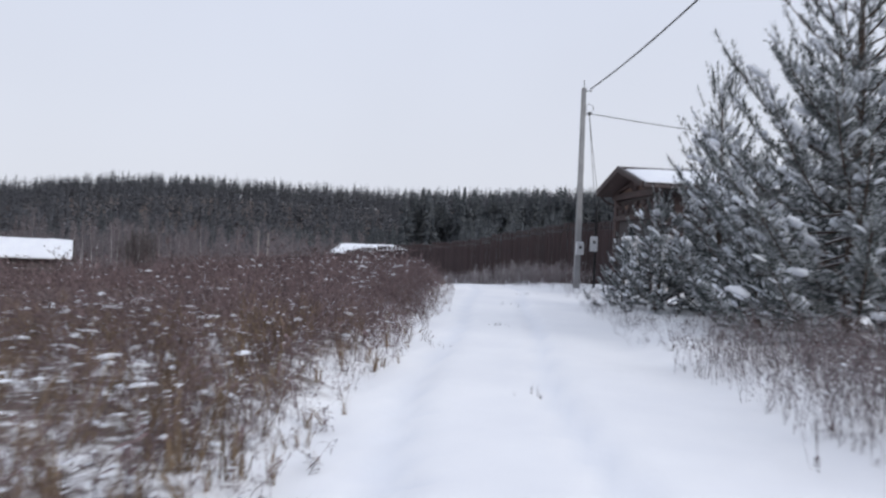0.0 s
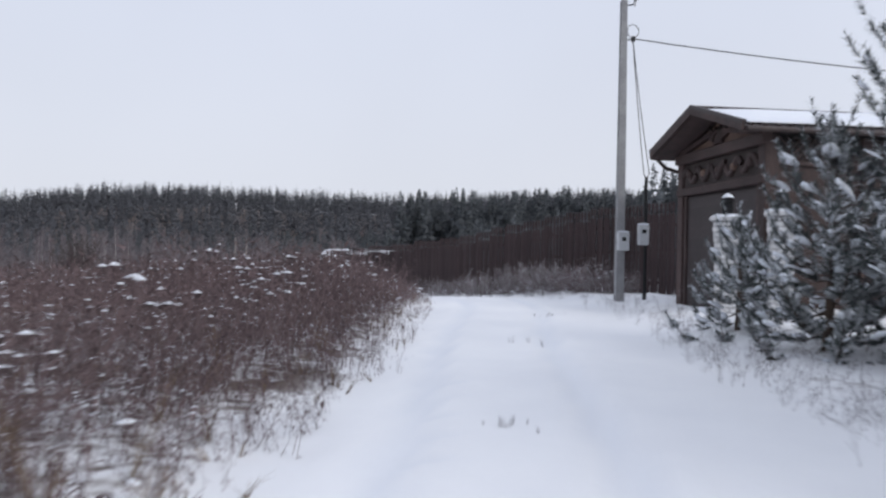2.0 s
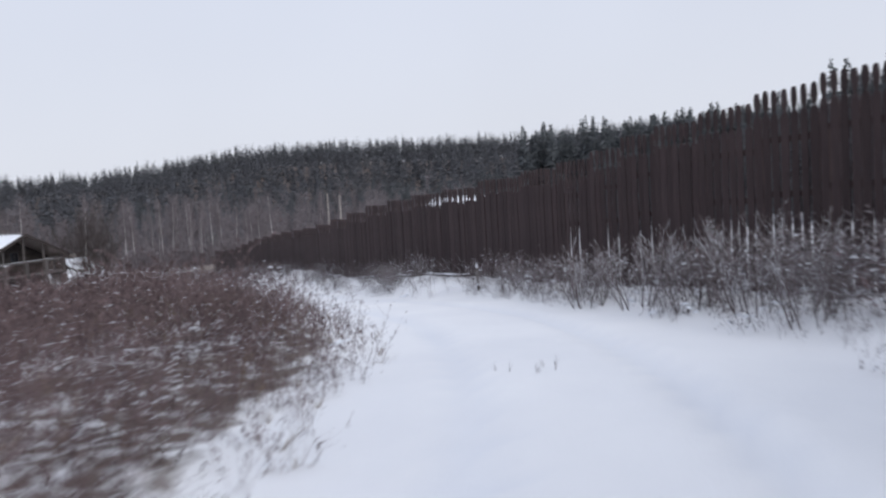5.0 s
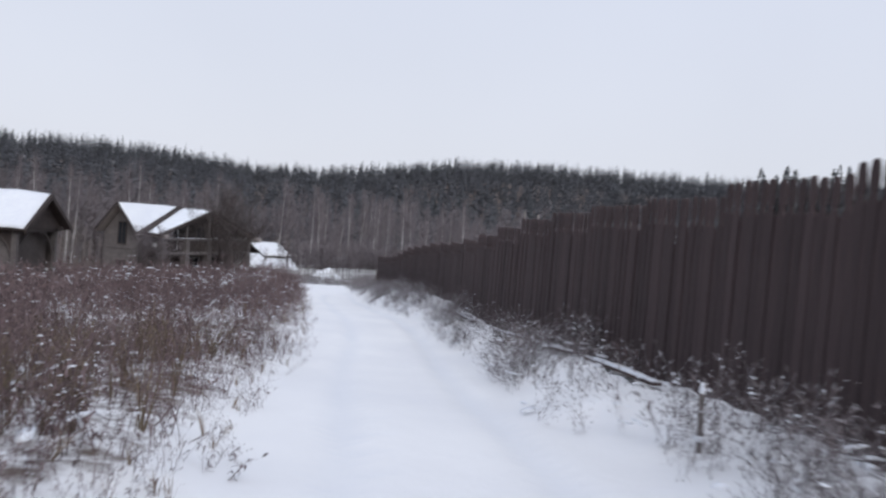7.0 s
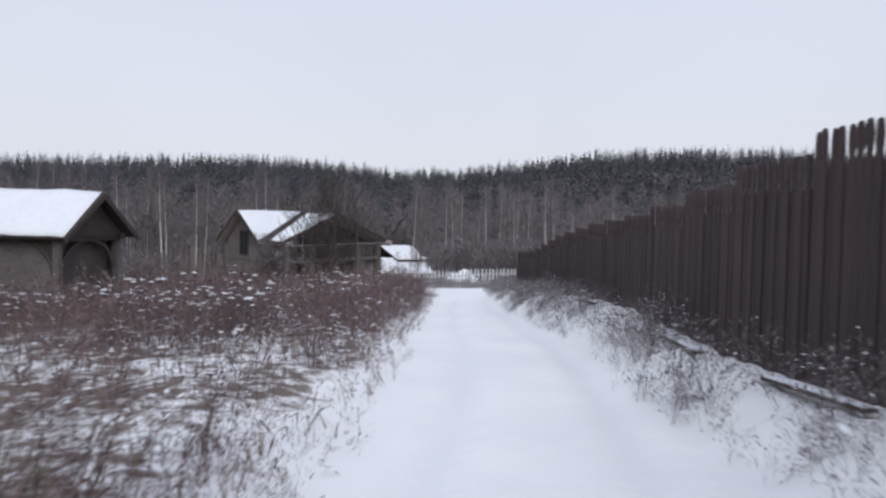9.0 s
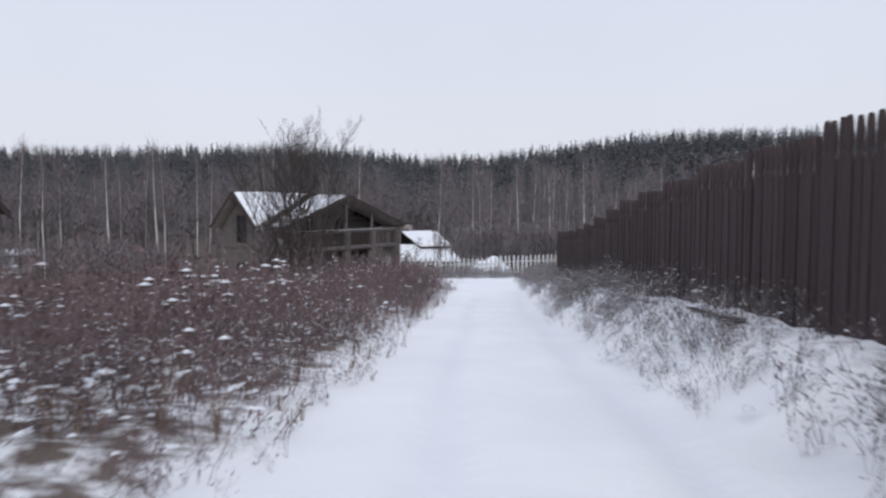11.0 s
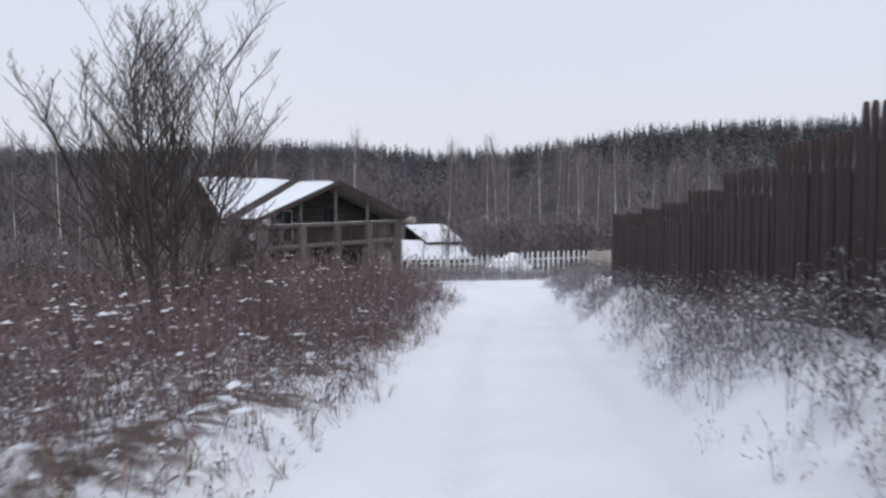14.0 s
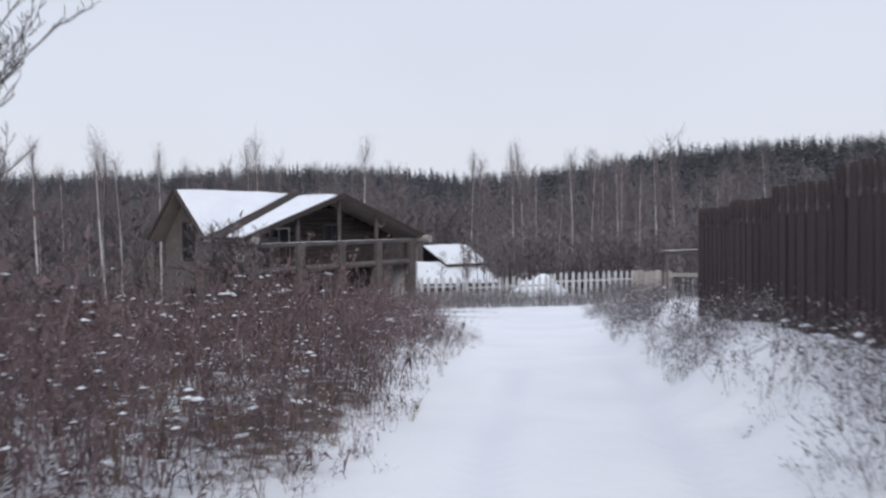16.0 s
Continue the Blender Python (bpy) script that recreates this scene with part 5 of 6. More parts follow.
# ---- leafless shrub tree in the weeds ----
def bare_shrub(x, y, tall, spread, seed, stems, label, name="shrub_tree", mat=None, forks=(13, 7, 4)):
    r = np.random.RandomState(seed)
    twig = Soup()
    z0 = ground_at(x, y) - 0.05
    tree = thing(name, pose(x, y, z0), label, "tree")

    def grow(wood, p, d, length, rad, level):
        n = 5 if level < 1 else 3
        pts = [p]
        for q in range(n):
            d = d + r.uniform(-0.10, 0.10, 3) + np.array((0, 0, 0.10))
            d = d / np.linalg.norm(d)
            pts.append(pts[-1] + d * length / n)
        tube(wood if level < 1 else twig, pts, [max(0.003, rad * (1 - 0.8 * q / n)) for q in range(n + 1)], 6 if level < 1 else 3)
        if level >= len(forks):
            return
        kids = forks[level]
        for k in range(kids):
            e = 0.22 + 0.78 * (k + r.rand()) / kids
            i = min(n - 1, int(e * n))
            q = pts[i] + (pts[i + 1] - pts[i]) * (e * n - i)
            a = r.rand() * 6.28
            side = np.array((math.cos(a), math.sin(a), 0.25))
            nd = d * 0.7 + side * (0.5 + 0.4 * r.rand())
            grow(wood, q, nd / np.linalg.norm(nd), length * (0.28 + 0.16 * r.rand()) * (1.25 - 0.55 * e), rad * 0.38, level + 1)

    for k in range(stems):
        a = 2.4 * k + r.rand() * 0.6
        out = spread / tall * (0.15 + 0.85 * (k + 0.5) / stems)
        d = np.array((math.cos(a) * out, math.sin(a) * out, 0.9))
        wood = Soup()
        grow(wood, np.array((0.16 * math.cos(a), 0.16 * math.sin(a), 0)), d / np.linalg.norm(d), tall * (1.0 - 0.22 * (k + 0.5) / stems - 0.1 * r.rand()), (0.028 + 0.010 * r.rand()) * min(1.0, 0.06 + tall / 4.5), 0)
        part("stem", wood.mesh("stem", mat or TWIG), None, tree)
    part("crown", twig.mesh("crown", mat or TWIG), None, tree)
    return tree


bare_shrub(-31.8, 59.6, 4.7, 2.4, 14, 13, "leafless many-stemmed shrub tree standing in the weeds")

for k, (x, y, tall) in enumerate(((-2.3, 37.2, 0.8), (-1.6, 36.6, 0.9), (-0.9, 35.8, 0.95), (-0.3, 35.0, 1.0), (0.15, 34.2, 0.9), (-0.8, 37.0, 0.8))):
    bare_shrub(x, y, tall, 0.6, 60 + k, 9, "low frosted brushwood bush on the snowy bank of the bend", "brush_bush", FROST_TWIG, (8, 5))

# ---- weeds: dead forbs, straw and frosted bank plants ----
def strip(v, f, a, b, w0, w1, side):
    k = len(v)
    v += [a - side * w0, a + side * w0, b + side * w1, b - side * w1]
    f += [(k, k + 1, k + 2), (k, k + 2, k + 3)]


def pad(sv, sf, c, w, tall, r, closed=True):
    """A small rounded lump of snow, uneven in outline."""
    k = len(sv)
    m = 6
    for q in range(m):
        a, e = 2 * math.pi * q / m, w * (0.7 + 0.5 * r.rand())
        sv.append(c + np.array((e * math.cos(a), e * math.sin(a), -0.1 * tall + 0.2 * tall * r.rand())))
    sv.append(c + np.array((0.2 * w * r.uniform(-1, 1), 0.2 * w * r.uniform(-1, 1), tall)))
    sv.append(c - np.array((0, 0, 0.35 * tall)))
    for q in range(m):
        sf.append((k + q, k + (q + 1) % m, k + m))
        if closed:
            sf.append((k + (q + 1) % m, k + q, k + m + 1))


def forb_proto(seed, branches=6, plume=3, bushy=0.25, head=0.030, stems=3, caps=0.06, cap_size=0.017):
    """A dead forb of unit height: bowed stems of their own height and tilt, rising side shoots that end in ragged plumes; its snow caps apart."""
    r = np.random.RandomState(seed)
    v, f, sv, sf = [], [], [], []

    def tuft(c, way, size, count):
        for q in range(count):
            d = way + r.uniform(-0.75, 0.75, 3)
            d = d / (np.linalg.norm(d) + 1e-6) * size * (0.6 + 0.9 * r.rand())
            t = np.cross(d, r.uniform(-1, 1, 3))
            t = t / (np.linalg.norm(t) + 1e-6) * size * 0.16
            o = c + way * size * r.uniform(-0.7, 0.5)
            k = len(v)
            v.extend([o - t, o + t, o + d])
            f.append((k, k + 1, k + 2))

    for s_i in range(stems):
        base = r.uniform(-0.13, 0.13, 2) * (1 if s_i else 0.3)
        bend = r.uniform(-0.24, 0.24, 2)
        top = 1.0 if s_i == 0 else r.uniform(0.5, 0.95)
        axis = lambda h: np.array((base[0] + bend[0] * h ** 1.6, base[1] + bend[1] * h ** 1.6, h * top))
        a = r.rand() * 3.14
        for s in range(2):
            strip(v, f, axis(s / 2), axis((s + 1) / 2), 0.0042 - 0.0014 * s, 0.0028 - 0.0014 * s, np.array((math.cos(a + s), math.sin(a + s), 0)))
        for b in range(branches):
            h = 0.28 + 0.70 * (b + r.rand()) / branches
            a = r.rand() * 6.28
            ln = bushy * (1.25 - 0.8 * h) * (0.5 + 0.8 * r.rand())
            o = axis(h)
            tip = o + np.array((ln * 0.8 * math.cos(a), ln * 0.8 * math.sin(a), ln * r.uniform(0.4, 1.4)))
            k = len(v)
            t = np.array((-math.sin(a), math.cos(a), 0)) * 0.0026
            v.extend([o - t, o + t, tip])
            f.append((k, k + 1, k + 2))
            way = (tip - o) / (np.linalg.norm(tip - o) + 1e-6)
            tuft(tip, way, head * (0.7 + 0.6 * r.rand()), plume)
            if r.rand() < caps:
                pad(sv, sf, tip + np.array((0, 0, 0.012)), cap_size * (0.6 + r.rand()), cap_size * 0.7, r)
        tuft(axis(0.97), np.array((bend[0], bend[1], 1.0)), head * 1.5, plume + 1)
        a, h = r.rand() * 6.28, 0.08 + 0.35 * r.rand()
        o = axis(h)
        m = o + np.array((0.06 * math.cos(a), 0.06 * math.sin(a), 0.02))
        e = o + np.array((0.10 * math.cos(a), 0.10 * math.sin(a), -0.06))
        t = np.array((-math.sin(a), math.cos(a), 0))
        strip(v, f, o, m, 0.004, 0.010, t)
        strip(v, f, m, e, 0.010, 0.002, t)
    if not sv:
        pad(sv, sf, np.array((0, 0, 0.02)), 0.006, 0.004, r)
    return (np.array(v), np.array(f)), (np.array(sv), np.array(sf))


def leafy_proto(seed, leaves=9):
    """A low withered plant of unit height whose drooping leaves carry strips of snow."""
    r = np.random.RandomState(seed)
    v, f, sv, sf = [], [], [], []
    bend = r.uniform(-0.35, 0.35, 2)
    axis = lambda h: np.array((bend[0] * h * h, bend[1] * h * h, h))
    strip(v, f, axis(0), axis(0.55), 0.010, 0.007, np.array((1.0, 0, 0)))
    strip(v, f, axis(0.55), axis(1.0), 0.007, 0.003, np.array((0.6, 0.8, 0)))
    for k in range(leaves):
        h = 0.15 + 0.85 * (k + r.rand()) / leaves
        a, ln = r.rand() * 6.28, r.uniform(0.13, 0.32)
        out = np.array((math.cos(a), math.sin(a), 0))
        t = np.array((-math.sin(a), math.cos(a), 0))
        o = axis(h)
        m = o + out * ln * 0.55 + np.array((0, 0, ln * r.uniform(0.0, 0.45)))
        e = o + out * ln + np.array((0, 0, ln * r.uniform(-0.7, 0.1)))
        w = ln * r.uniform(0.06, 0.12)
        strip(v, f, o, m, 0.006, w, t)
        strip(v, f, m, e, w, 0.004, t)
        if r.rand() < 0.42:
            for g in (m, m + (e - m) * r.uniform(0.3, 0.7)):
                pad(sv, sf, g + np.array((0, 0, 0.006)), w * r.uniform(0.9, 1.7), w * r.uniform(0.5, 0.9), r, False)
    if not sv:
        pad(sv, sf, np.array((0, 0, 0.05)), 0.02, 0.01, r)
    return (np.array(v), np.array(f)), (np.array(sv), np.array(sf))


def umbel_proto(seed):
    """A tall dead umbel of unit height, its flat heads heaped with snow."""
    r = np.random.RandomState(seed)
    v, f, sv, sf = [], [], [], []
    bend = r.uniform(-0.08, 0.08, 2)
    axis = lambda h: np.array((bend[0] * h * h, bend[1] * h * h, h))
    for a in (0, 1.57):
        for s in range(2):
            strip(v, f, axis(s / 2), axis((s + 1) / 2), 0.007 - 0.002 * s, 0.005 - 0.002 * s, np.array((math.cos(a), math.sin(a), 0)))
    heads = [axis(0.97)] + [axis(0.6 + 0.1 * k) + np.array((0.14 * math.cos(q), 0.14 * math.sin(q), 0.16)) for k, q in ((0, r.rand() * 6), (1, r.rand() * 6), (2, r.rand() * 6))]
    for k, c in enumerate(heads):
        if k:
            strip(v, f, axis(0.5 + 0.1 * k), c, 0.004, 0.003, np.array((1, 0, 0)))
        w = (0.066 if k == 0 else 0.044) * (0.7 + 0.6 * r.rand())
        for q in range(9):
            a = 2 * math.pi * q / 9 + r.rand() * 0.4
            strip(v, f, c - np.array((0, 0, 0.05)), c + np.array((w * math.cos(a), w * math.sin(a), 0.0)), 0.0015, 0.007, np.array((-math.sin(a), math.cos(a), 0)))
        if r.rand() < 0.8:
            b = len(sv)
            m = 7
            ring = [c + np.array((w * (0.75 + 0.35 * r.rand()) * math.cos(2 * math.pi * q / m), w * (0.75 + 0.35 * r.rand()) * math.sin(2 * math.pi * q / m), 0.004 * r.rand())) for q in range(m)]
            sv.extend(ring + [c + np.array((0, 0, w * 0.42)), c - np.array((0, 0, 0.004))])
            for q in range(m):
                sf.append((b + q, b + (q + 1) % m, b + m))
                sf.append((b + (q + 1) % m, b + q, b + m + 1))
    if not sv:
        sv, sf = [np.zeros(3), np.array((0, 0.001, 0)), np.array((0.001, 0, 0))], [(0, 1, 2)]
    return (np.array(v), np.array(f)), (np.array(sv), np.array(sf))


def straw_proto(seed, blades=11):
    r = np.random.RandomState(seed)
    v, f = [], []
    for b in range(blades):
        a, out = r.rand() * 6.28, r.uniform(0.1, 0.45)
        p0 = np.array((r.uniform(-0.06, 0.06), r.uniform(-0.06, 0.06), 0))
        h = 0.55 + 0.45 * r.rand()
        p1 = p0 + np.array((out * 0.35 * math.cos(a), out * 0.35 * math.sin(a), h * 0.65))
        p2 = p0 + np.array((out * math.cos(a), out * math.sin(a), h * r.uniform(0.7, 1.0)))
        t = np.array((-math.sin(a), math.cos(a), 0))
        strip(v, f, p0, p1, 0.007, 0.006, t)
        strip(v, f, p1, p2, 0.006, 0.001, t)
    return np.array(v), np.array(f)


FORBS = [forb_proto(100 + k, 5 + k % 3, 3, 0.26 + 0.05 * (k % 4), 0.034, 3, 0.045, 0.015) for k in range(12)]
FAR_FORBS = [forb_proto(150 + k, 4, 2, 0.28 + 0.05 * (k % 4), 0.055, 2, 0.05, 0.018) for k in range(10)]
LOW_FORBS = [forb_proto(200 + k, 6, 3, 0.42, 0.055, 3, 0.13, 0.026) for k in range(10)]
LEAFY = [leafy_proto(250 + k) for k in range(10)]
UMBELS = [umbel_proto(400 + k) for k in range(9)]
STRAWS = [straw_proto(300 + k) for k in range(6)]
FAR_STRAWS = [straw_proto(330 + k, 6) for k in range(5)]
wr = np.random.RandomState(77)


def lane_points(n, s0, s1, off0, off1, side, power=1.0):
    """Points beside the lane, measured from its snow edge outwards; side -1 left, +1 right."""
    s = wr.uniform(s0, s1, n)
    off = off0 + (off1 - off0) * wr.rand(n) ** power
    i = np.clip((s / 0.7).astype(int), 0, len(LX) - 1)
    left, right = edges(s)
    lat = (left - off) if side < 0 else (right + off)
    x = LX[i, 0] + LT[i, 1] * lat + wr.uniform(-0.4, 0.4, n)
    y = LX[i, 1] - LT[i, 0] * lat + wr.uniform(-0.4, 0.4, n)
    ss, ll, _ = lane_place(x, y)
    el, er = edges(ss)
    ok = (ll < el - 0.05) if side < 0 else (ll > er + 0.05)
    ok &= ~((np.abs(x + 35.5) < 5) & (np.abs(y - 50) < 4))
    # small clearings where the snow shows between the plants
    clear = (wobble(x, y, 0.75, 41) > 0.5) & (ss > 79) & (ss < 90) & (ll > -6) if side < 0 else (wobble(x, y, 1.7, 42) > 0.1) & (ss > 66)
    ok &= ~clear | (wr.rand(n) < 0.25)
    off = (el - ll) if side < 0 else (ll - er)
    return x[ok], y[ok], off[ok]


def weeds(name, label, protos, n, s0, s1, off0, off1, side, h0, h1, mat, power=1.0, wide=1.0, caps=True, fence_side=False, tip=0.16, ramp=1.5):
    """Plants beside the lane; tip: how far they lean; ramp: the width of the lane's margin over which they grow to full height."""
    x, y, off = lane_points(n, s0, s1, off0, off1, side, power)
    if fence_side:
        keep = ((x - FENCE_A.x) * fence_dir.y - (y - FENCE_A.y) * fence_dir.x) < -0.12
        x, y, off = x[keep], y[keep], off[keep]
    z = height(x, y) - 0.03
    k = len(x)
    patch = 0.82 + 0.22 * wobble(x, y, 0.9, 21) + 0.12 * wobble(x, y, 2.6, 22)
    tall = wr.uniform(h0, h1, k) * np.clip(patch, 0.5, 1.25)
    if ramp:
        tall = tall * (0.42 + 0.58 * smooth(0.0, ramp, off))
    if side < 0:
        tall = tall * (1 + 0.22 * smooth(96, 106, lane_place(x, y)[0]))
    turn, pick = wr.uniform(0, 6.28, k), wr.randint(0, len(protos), k)
    wd = np.maximum(tall, 0.35 * h1) * wr.uniform(0.8, 1.2, k) * wide
    lean = wr.normal(0, tip, (k, 2)) + 0.5 * tip * np.stack([wobble(x, y, 1.3, 31), wobble(x, y, 1.3, 32)], 1)
    stems = [p[0] for p in protos] if isinstance(protos[0][0], tuple) else protos
    v, f = scatter(stems, x, y, z, tall, wd, turn, pick, lean)
    tagged(new(name, numpy_mesh(name, v, f, mat)), label, "weeds", kind="stuff")
    if caps and isinstance(protos[0][0], tuple):
        v, f = scatter([p[1] for p in protos], x, y, z, tall, wd, turn, pick, lean)
        tagged(new("weed_snow", numpy_mesh("weed_snow", v, f, SNOW)), "small caps of snow on the weed heads", "snow", kind="stuff")


weeds("weed_thicket", "low dead brown weeds fringing the lane's snow", FORBS, 1500, 26, 118, 0.15, 1.5, -1, 0.35, 0.85, WEED, 1.0, 1.2, tip=0.3)
weeds("weed_thicket", "dense dead brown weeds with snow on their heads", FORBS, 4600, 38, 118, 0.45, 5.0, -1, 0.55, 1.25, WEED, 1.0, 1.15, tip=0.2)
weeds("weed_thicket", "tall dead brown weeds covering the field", FAR_FORBS, 5000, 22, 118, 3.5, 14, -1, 0.6, 1.2, WEED, 1.0, 1.4)
weeds("weed_thicket", "close-grown dead brown weeds beyond the bend", FAR_FORBS, 1700, 64, 92, 2.5, 10, -1, 0.7, 1.15, WEED, 1.0, 1.3)
weeds("weed_thicket", "dead brown weeds farther out in the field", FAR_FORBS, 3000, 22, 122, 12, 46, -1, 0.7, 1.2, WEED, 0.9, 2.2, False)
weeds("weed_thicket", "sparse dead brown weeds among straw grass", FORBS, 420, 28, 39, 0.3, 5.0, -1, 0.4, 1.1, WEED, 1.0, 1.1, tip=0.3)
weeds("weed_thicket", "thick dead brown weeds by the bend", FORBS, 750, 44, 64, 0.3, 5.0, -1, 0.5, 1.1, WEED, 1.0, 1.2, tip=0.22)
weeds("withered_leaves", "low withered plants with snow on their drooping leaves", LEAFY, 2100, 28, 116, 0.1, 4.0, -1, 0.22, 0.55, WEED, 1.25, 1.2, tip=0.35, ramp=0.8)
weeds("withered_leaves", "snow-laden withered leaves high among the weeds", LEAFY, 300, 44, 112, 0.8, 5.5, -1, 0.5, 0.85, WEED, 1.0, 0.75, tip=0.3)
weeds("umbel_weeds", "tall dead umbels with flat caps of snow", UMBELS, 90, 30, 118, 0.6, 9, -1, 0.75, 1.3, WEED, 1.0, 1.0)
weeds("umbel_weeds", "dead umbels with snow caps crowding by the lane", UMBELS, 75, 46, 58, 0.7, 6, -1, 0.75, 1.2, WEED, 1.0, 1.0)
weeds("umbel_weeds", "dead umbels with snow caps among the lower weeds", UMBELS, 60, 92, 112, 0.8, 6, -1, 0.75, 1.1, WEED, 1.0, 1.0)
weeds("umbel_weeds", "a cluster of dead umbels heaped with snow", UMBELS, 70, 86, 93, 1.5, 6.5, -1, 0.85, 1.2, WEED, 1.0, 1.15)
weeds("straw_grass", "bent dry straw grass among the weeds", STRAWS, 1500, 28, 118, 0.0, 9, -1, 0.3, 0.75, STRAW, 1.3, 1.0, False, tip=0.3)
weeds("straw_grass", "thick dry straw grass beside the lane", STRAWS, 1300, 28, 46, 0.5, 7, -1, 0.45, 0.9, STRAW, 1.0, 1.2, False, tip=0.4)
weeds("straw_grass", "olive-brown dry grass tops by the bend", STRAWS, 420, 68, 80, 1.2, 5.0, -1, 0.6, 1.0, OLIVE, 1.0, 1.1, False, tip=0.3)
weeds("straw_grass", "olive-brown dry grass far out in the field", FAR_STRAWS, 2200, 60, 118, 12, 40, -1, 0.6, 1.0, OLIVE, 1.0, 1.6, False)
weeds("bank_weeds", "frosted grey weeds along the lane's edge", LOW_FORBS, 2700, 66, 124, 0.0, 0.95, 1, 0.36, 0.78, GREY_WEED, 1.0, 1.1, True, True, tip=0.3, ramp=0.5)
weeds("bank_weeds", "sparse frosted weeds on the snowy bank below the fence", LOW_FORBS, 950, 74, 124, 0.6, 2.2, 1, 0.32, 0.75, GREY_WEED, 1.0, 1.0, True, True, tip=0.3, ramp=0)
weeds("bank_weeds", "thick leaning frosted weeds on the bend's outer bank", LOW_FORBS, 260, 63, 66.8, 0.3, 2.8, 1, 0.5, 0.95, GREY_WEED, 1.0, 1.0, True, True, tip=0.4, ramp=0.6)
weeds("bank_weeds", "brown dead weeds on the bend's outer bank", LOW_FORBS, 70, 62, 67, 0.5, 2.6, 1, 0.45, 0.85, WEED, 1.0, 1.0, True, True, tip=0.35, ramp=0.6)
weeds("bank_weeds", "brown dead weeds along the fence's foot", LOW_FORBS, 200, 72, 122, 1.2, 2.4, 1, 0.3, 0.6, WEED, 1.0, 1.0, True, True, tip=0.3, ramp=0)
weeds("withered_leaves", "snow-laden withered plants on the bank below the fence", LEAFY, 950, 62, 122, 0.0, 2.0, 1, 0.15, 0.42, GREY_WEED, 1.0, 1.2, True, True, tip=0.35, ramp=0.4)
weeds("bank_weeds", "sparse frosted weeds on the snowy verge", LOW_FORBS, 230, 43, 60, 0.0, 1.3, 1, 0.2, 0.45, GREY_WEED, 1.0, 1.0, tip=0.4, ramp=0)
weeds("bank_weeds", "tall grey weeds leaning on the verge before the pines", LOW_FORBS, 380, 37, 43, 0.25, 2.2, 1, 0.5, 0.95, GREY_WEED, 1.0, 0.8, tip=0.22, ramp=0)
weeds("bank_weeds", "dark brown weeds crowding the verge before the pines", FORBS, 300, 37, 42.5, 0.5, 2.6, 1, 0.5, 0.95, WEED, 1.0, 0.9, tip=0.25, ramp=0)
weeds("bank_weeds", "frosted weeds in clumps before the small pines", LOW_FORBS, 230, 47, 56, -0.5, 0.5, 1, 0.3, 0.58, GREY_WEED, 1.0, 0.7, tip=0.45, ramp=0)

# small sprigs that poke through the snow in the middle of the lane
for at, lat0, count in ((48.0, 0.15, 9), (44.5, -0.75, 7), (52.5, 0.35, 6), (57.0, 0.9, 8), (40.5, 0.4, 5), (63.5, -0.1, 6)):
    i = int(at / 0.7)
    x = LX[i, 0] + LT[i, 1] * lat0 + wr.normal(0, 0.13, count)
    y = LX[i, 1] - LT[i, 0] * lat0 + wr.normal(0, 0.13, count)
    v, f = scatter(FAR_STRAWS, x, y, height(x, y) - 0.02, wr.uniform(0.08, 0.16, count), wr.uniform(0.12, 0.2, count), wr.uniform(0, 6.28, count), wr.randint(0, 5, count))
    tagged(new("grass_sprigs", numpy_mesh("grass_sprigs", v, f, GREY_WEED)), "thin dead grass sprigs poking through the lane's snow", "grass", kind="stuff")


def snow_lumps(label, n, s0, s1, off0, off1, side, r0, r1, lift0, lift1, fence_side=False):
    """Rounded lumps of snow caught on flattened grass and low weeds."""
    x, y, _ = lane_points(n, s0, s1, off0, off1, side)
    if fence_side:
        keep = ((x - FENCE_A.x) * fence_dir.y - (y - FENCE_A.y) * fence_dir.x) < -0.2
        x, y = x[keep], y[keep]
    z = height(x, y)
    soup = Soup()
    for i in range(len(x)):
        rad = wr.uniform(r0, r1)
        a = wr.rand() * 6.28
        blob(soup, (x[i], y[i], z[i] + wr.uniform(lift0, lift1)), (math.cos(a), math.sin(a), wr.uniform(-0.2, 0.2)), rad * wr.uniform(1.0, 2.1), rad * wr.uniform(0.6, 1.0), rad * wr.uniform(0.28, 0.5), wr)
    tagged(new("snow_lumps", soup.mesh("snow_lumps", SNOW, True)), label, "snow", kind="stuff")


snow_lumps("lumps of snow lying on bent grass among the weeds", 620, 28, 116, 0.6, 7, -1, 0.025, 0.06, 0.02, 0.3)
snow_lumps("thick pads of snow on flattened grass", 460, 28, 44, 0.9, 6, -1, 0.03, 0.075, 0.05, 0.40)
snow_lumps("thick pads of snow resting on the tops of matted weeds", 110, 84, 106, 2.2, 6.0, -1, 0.03, 0.06, 0.45, 0.75)
snow_lumps("low pads of snow caught in flattened weeds", 380, 80, 106, 0.7, 4.0, -1, 0.025, 0.06, 0.02, 0.25)
snow_lumps("low pads of snow caught in flattened weeds", 150, 87, 91.5, 1.2, 5.0, -1, 0.03, 0.06, 0.05, 0.35)
snow_lumps("pads of snow bending the roadside weeds", 190, 88, 106, 1.1, 4.5, -1, 0.025, 0.055, 0.05, 0.45)
snow_lumps("small lumps of snow on the bank plants", 900, 64, 122, 0.0, 2.0, 1, 0.025, 0.065, 0.0, 0.22, True)


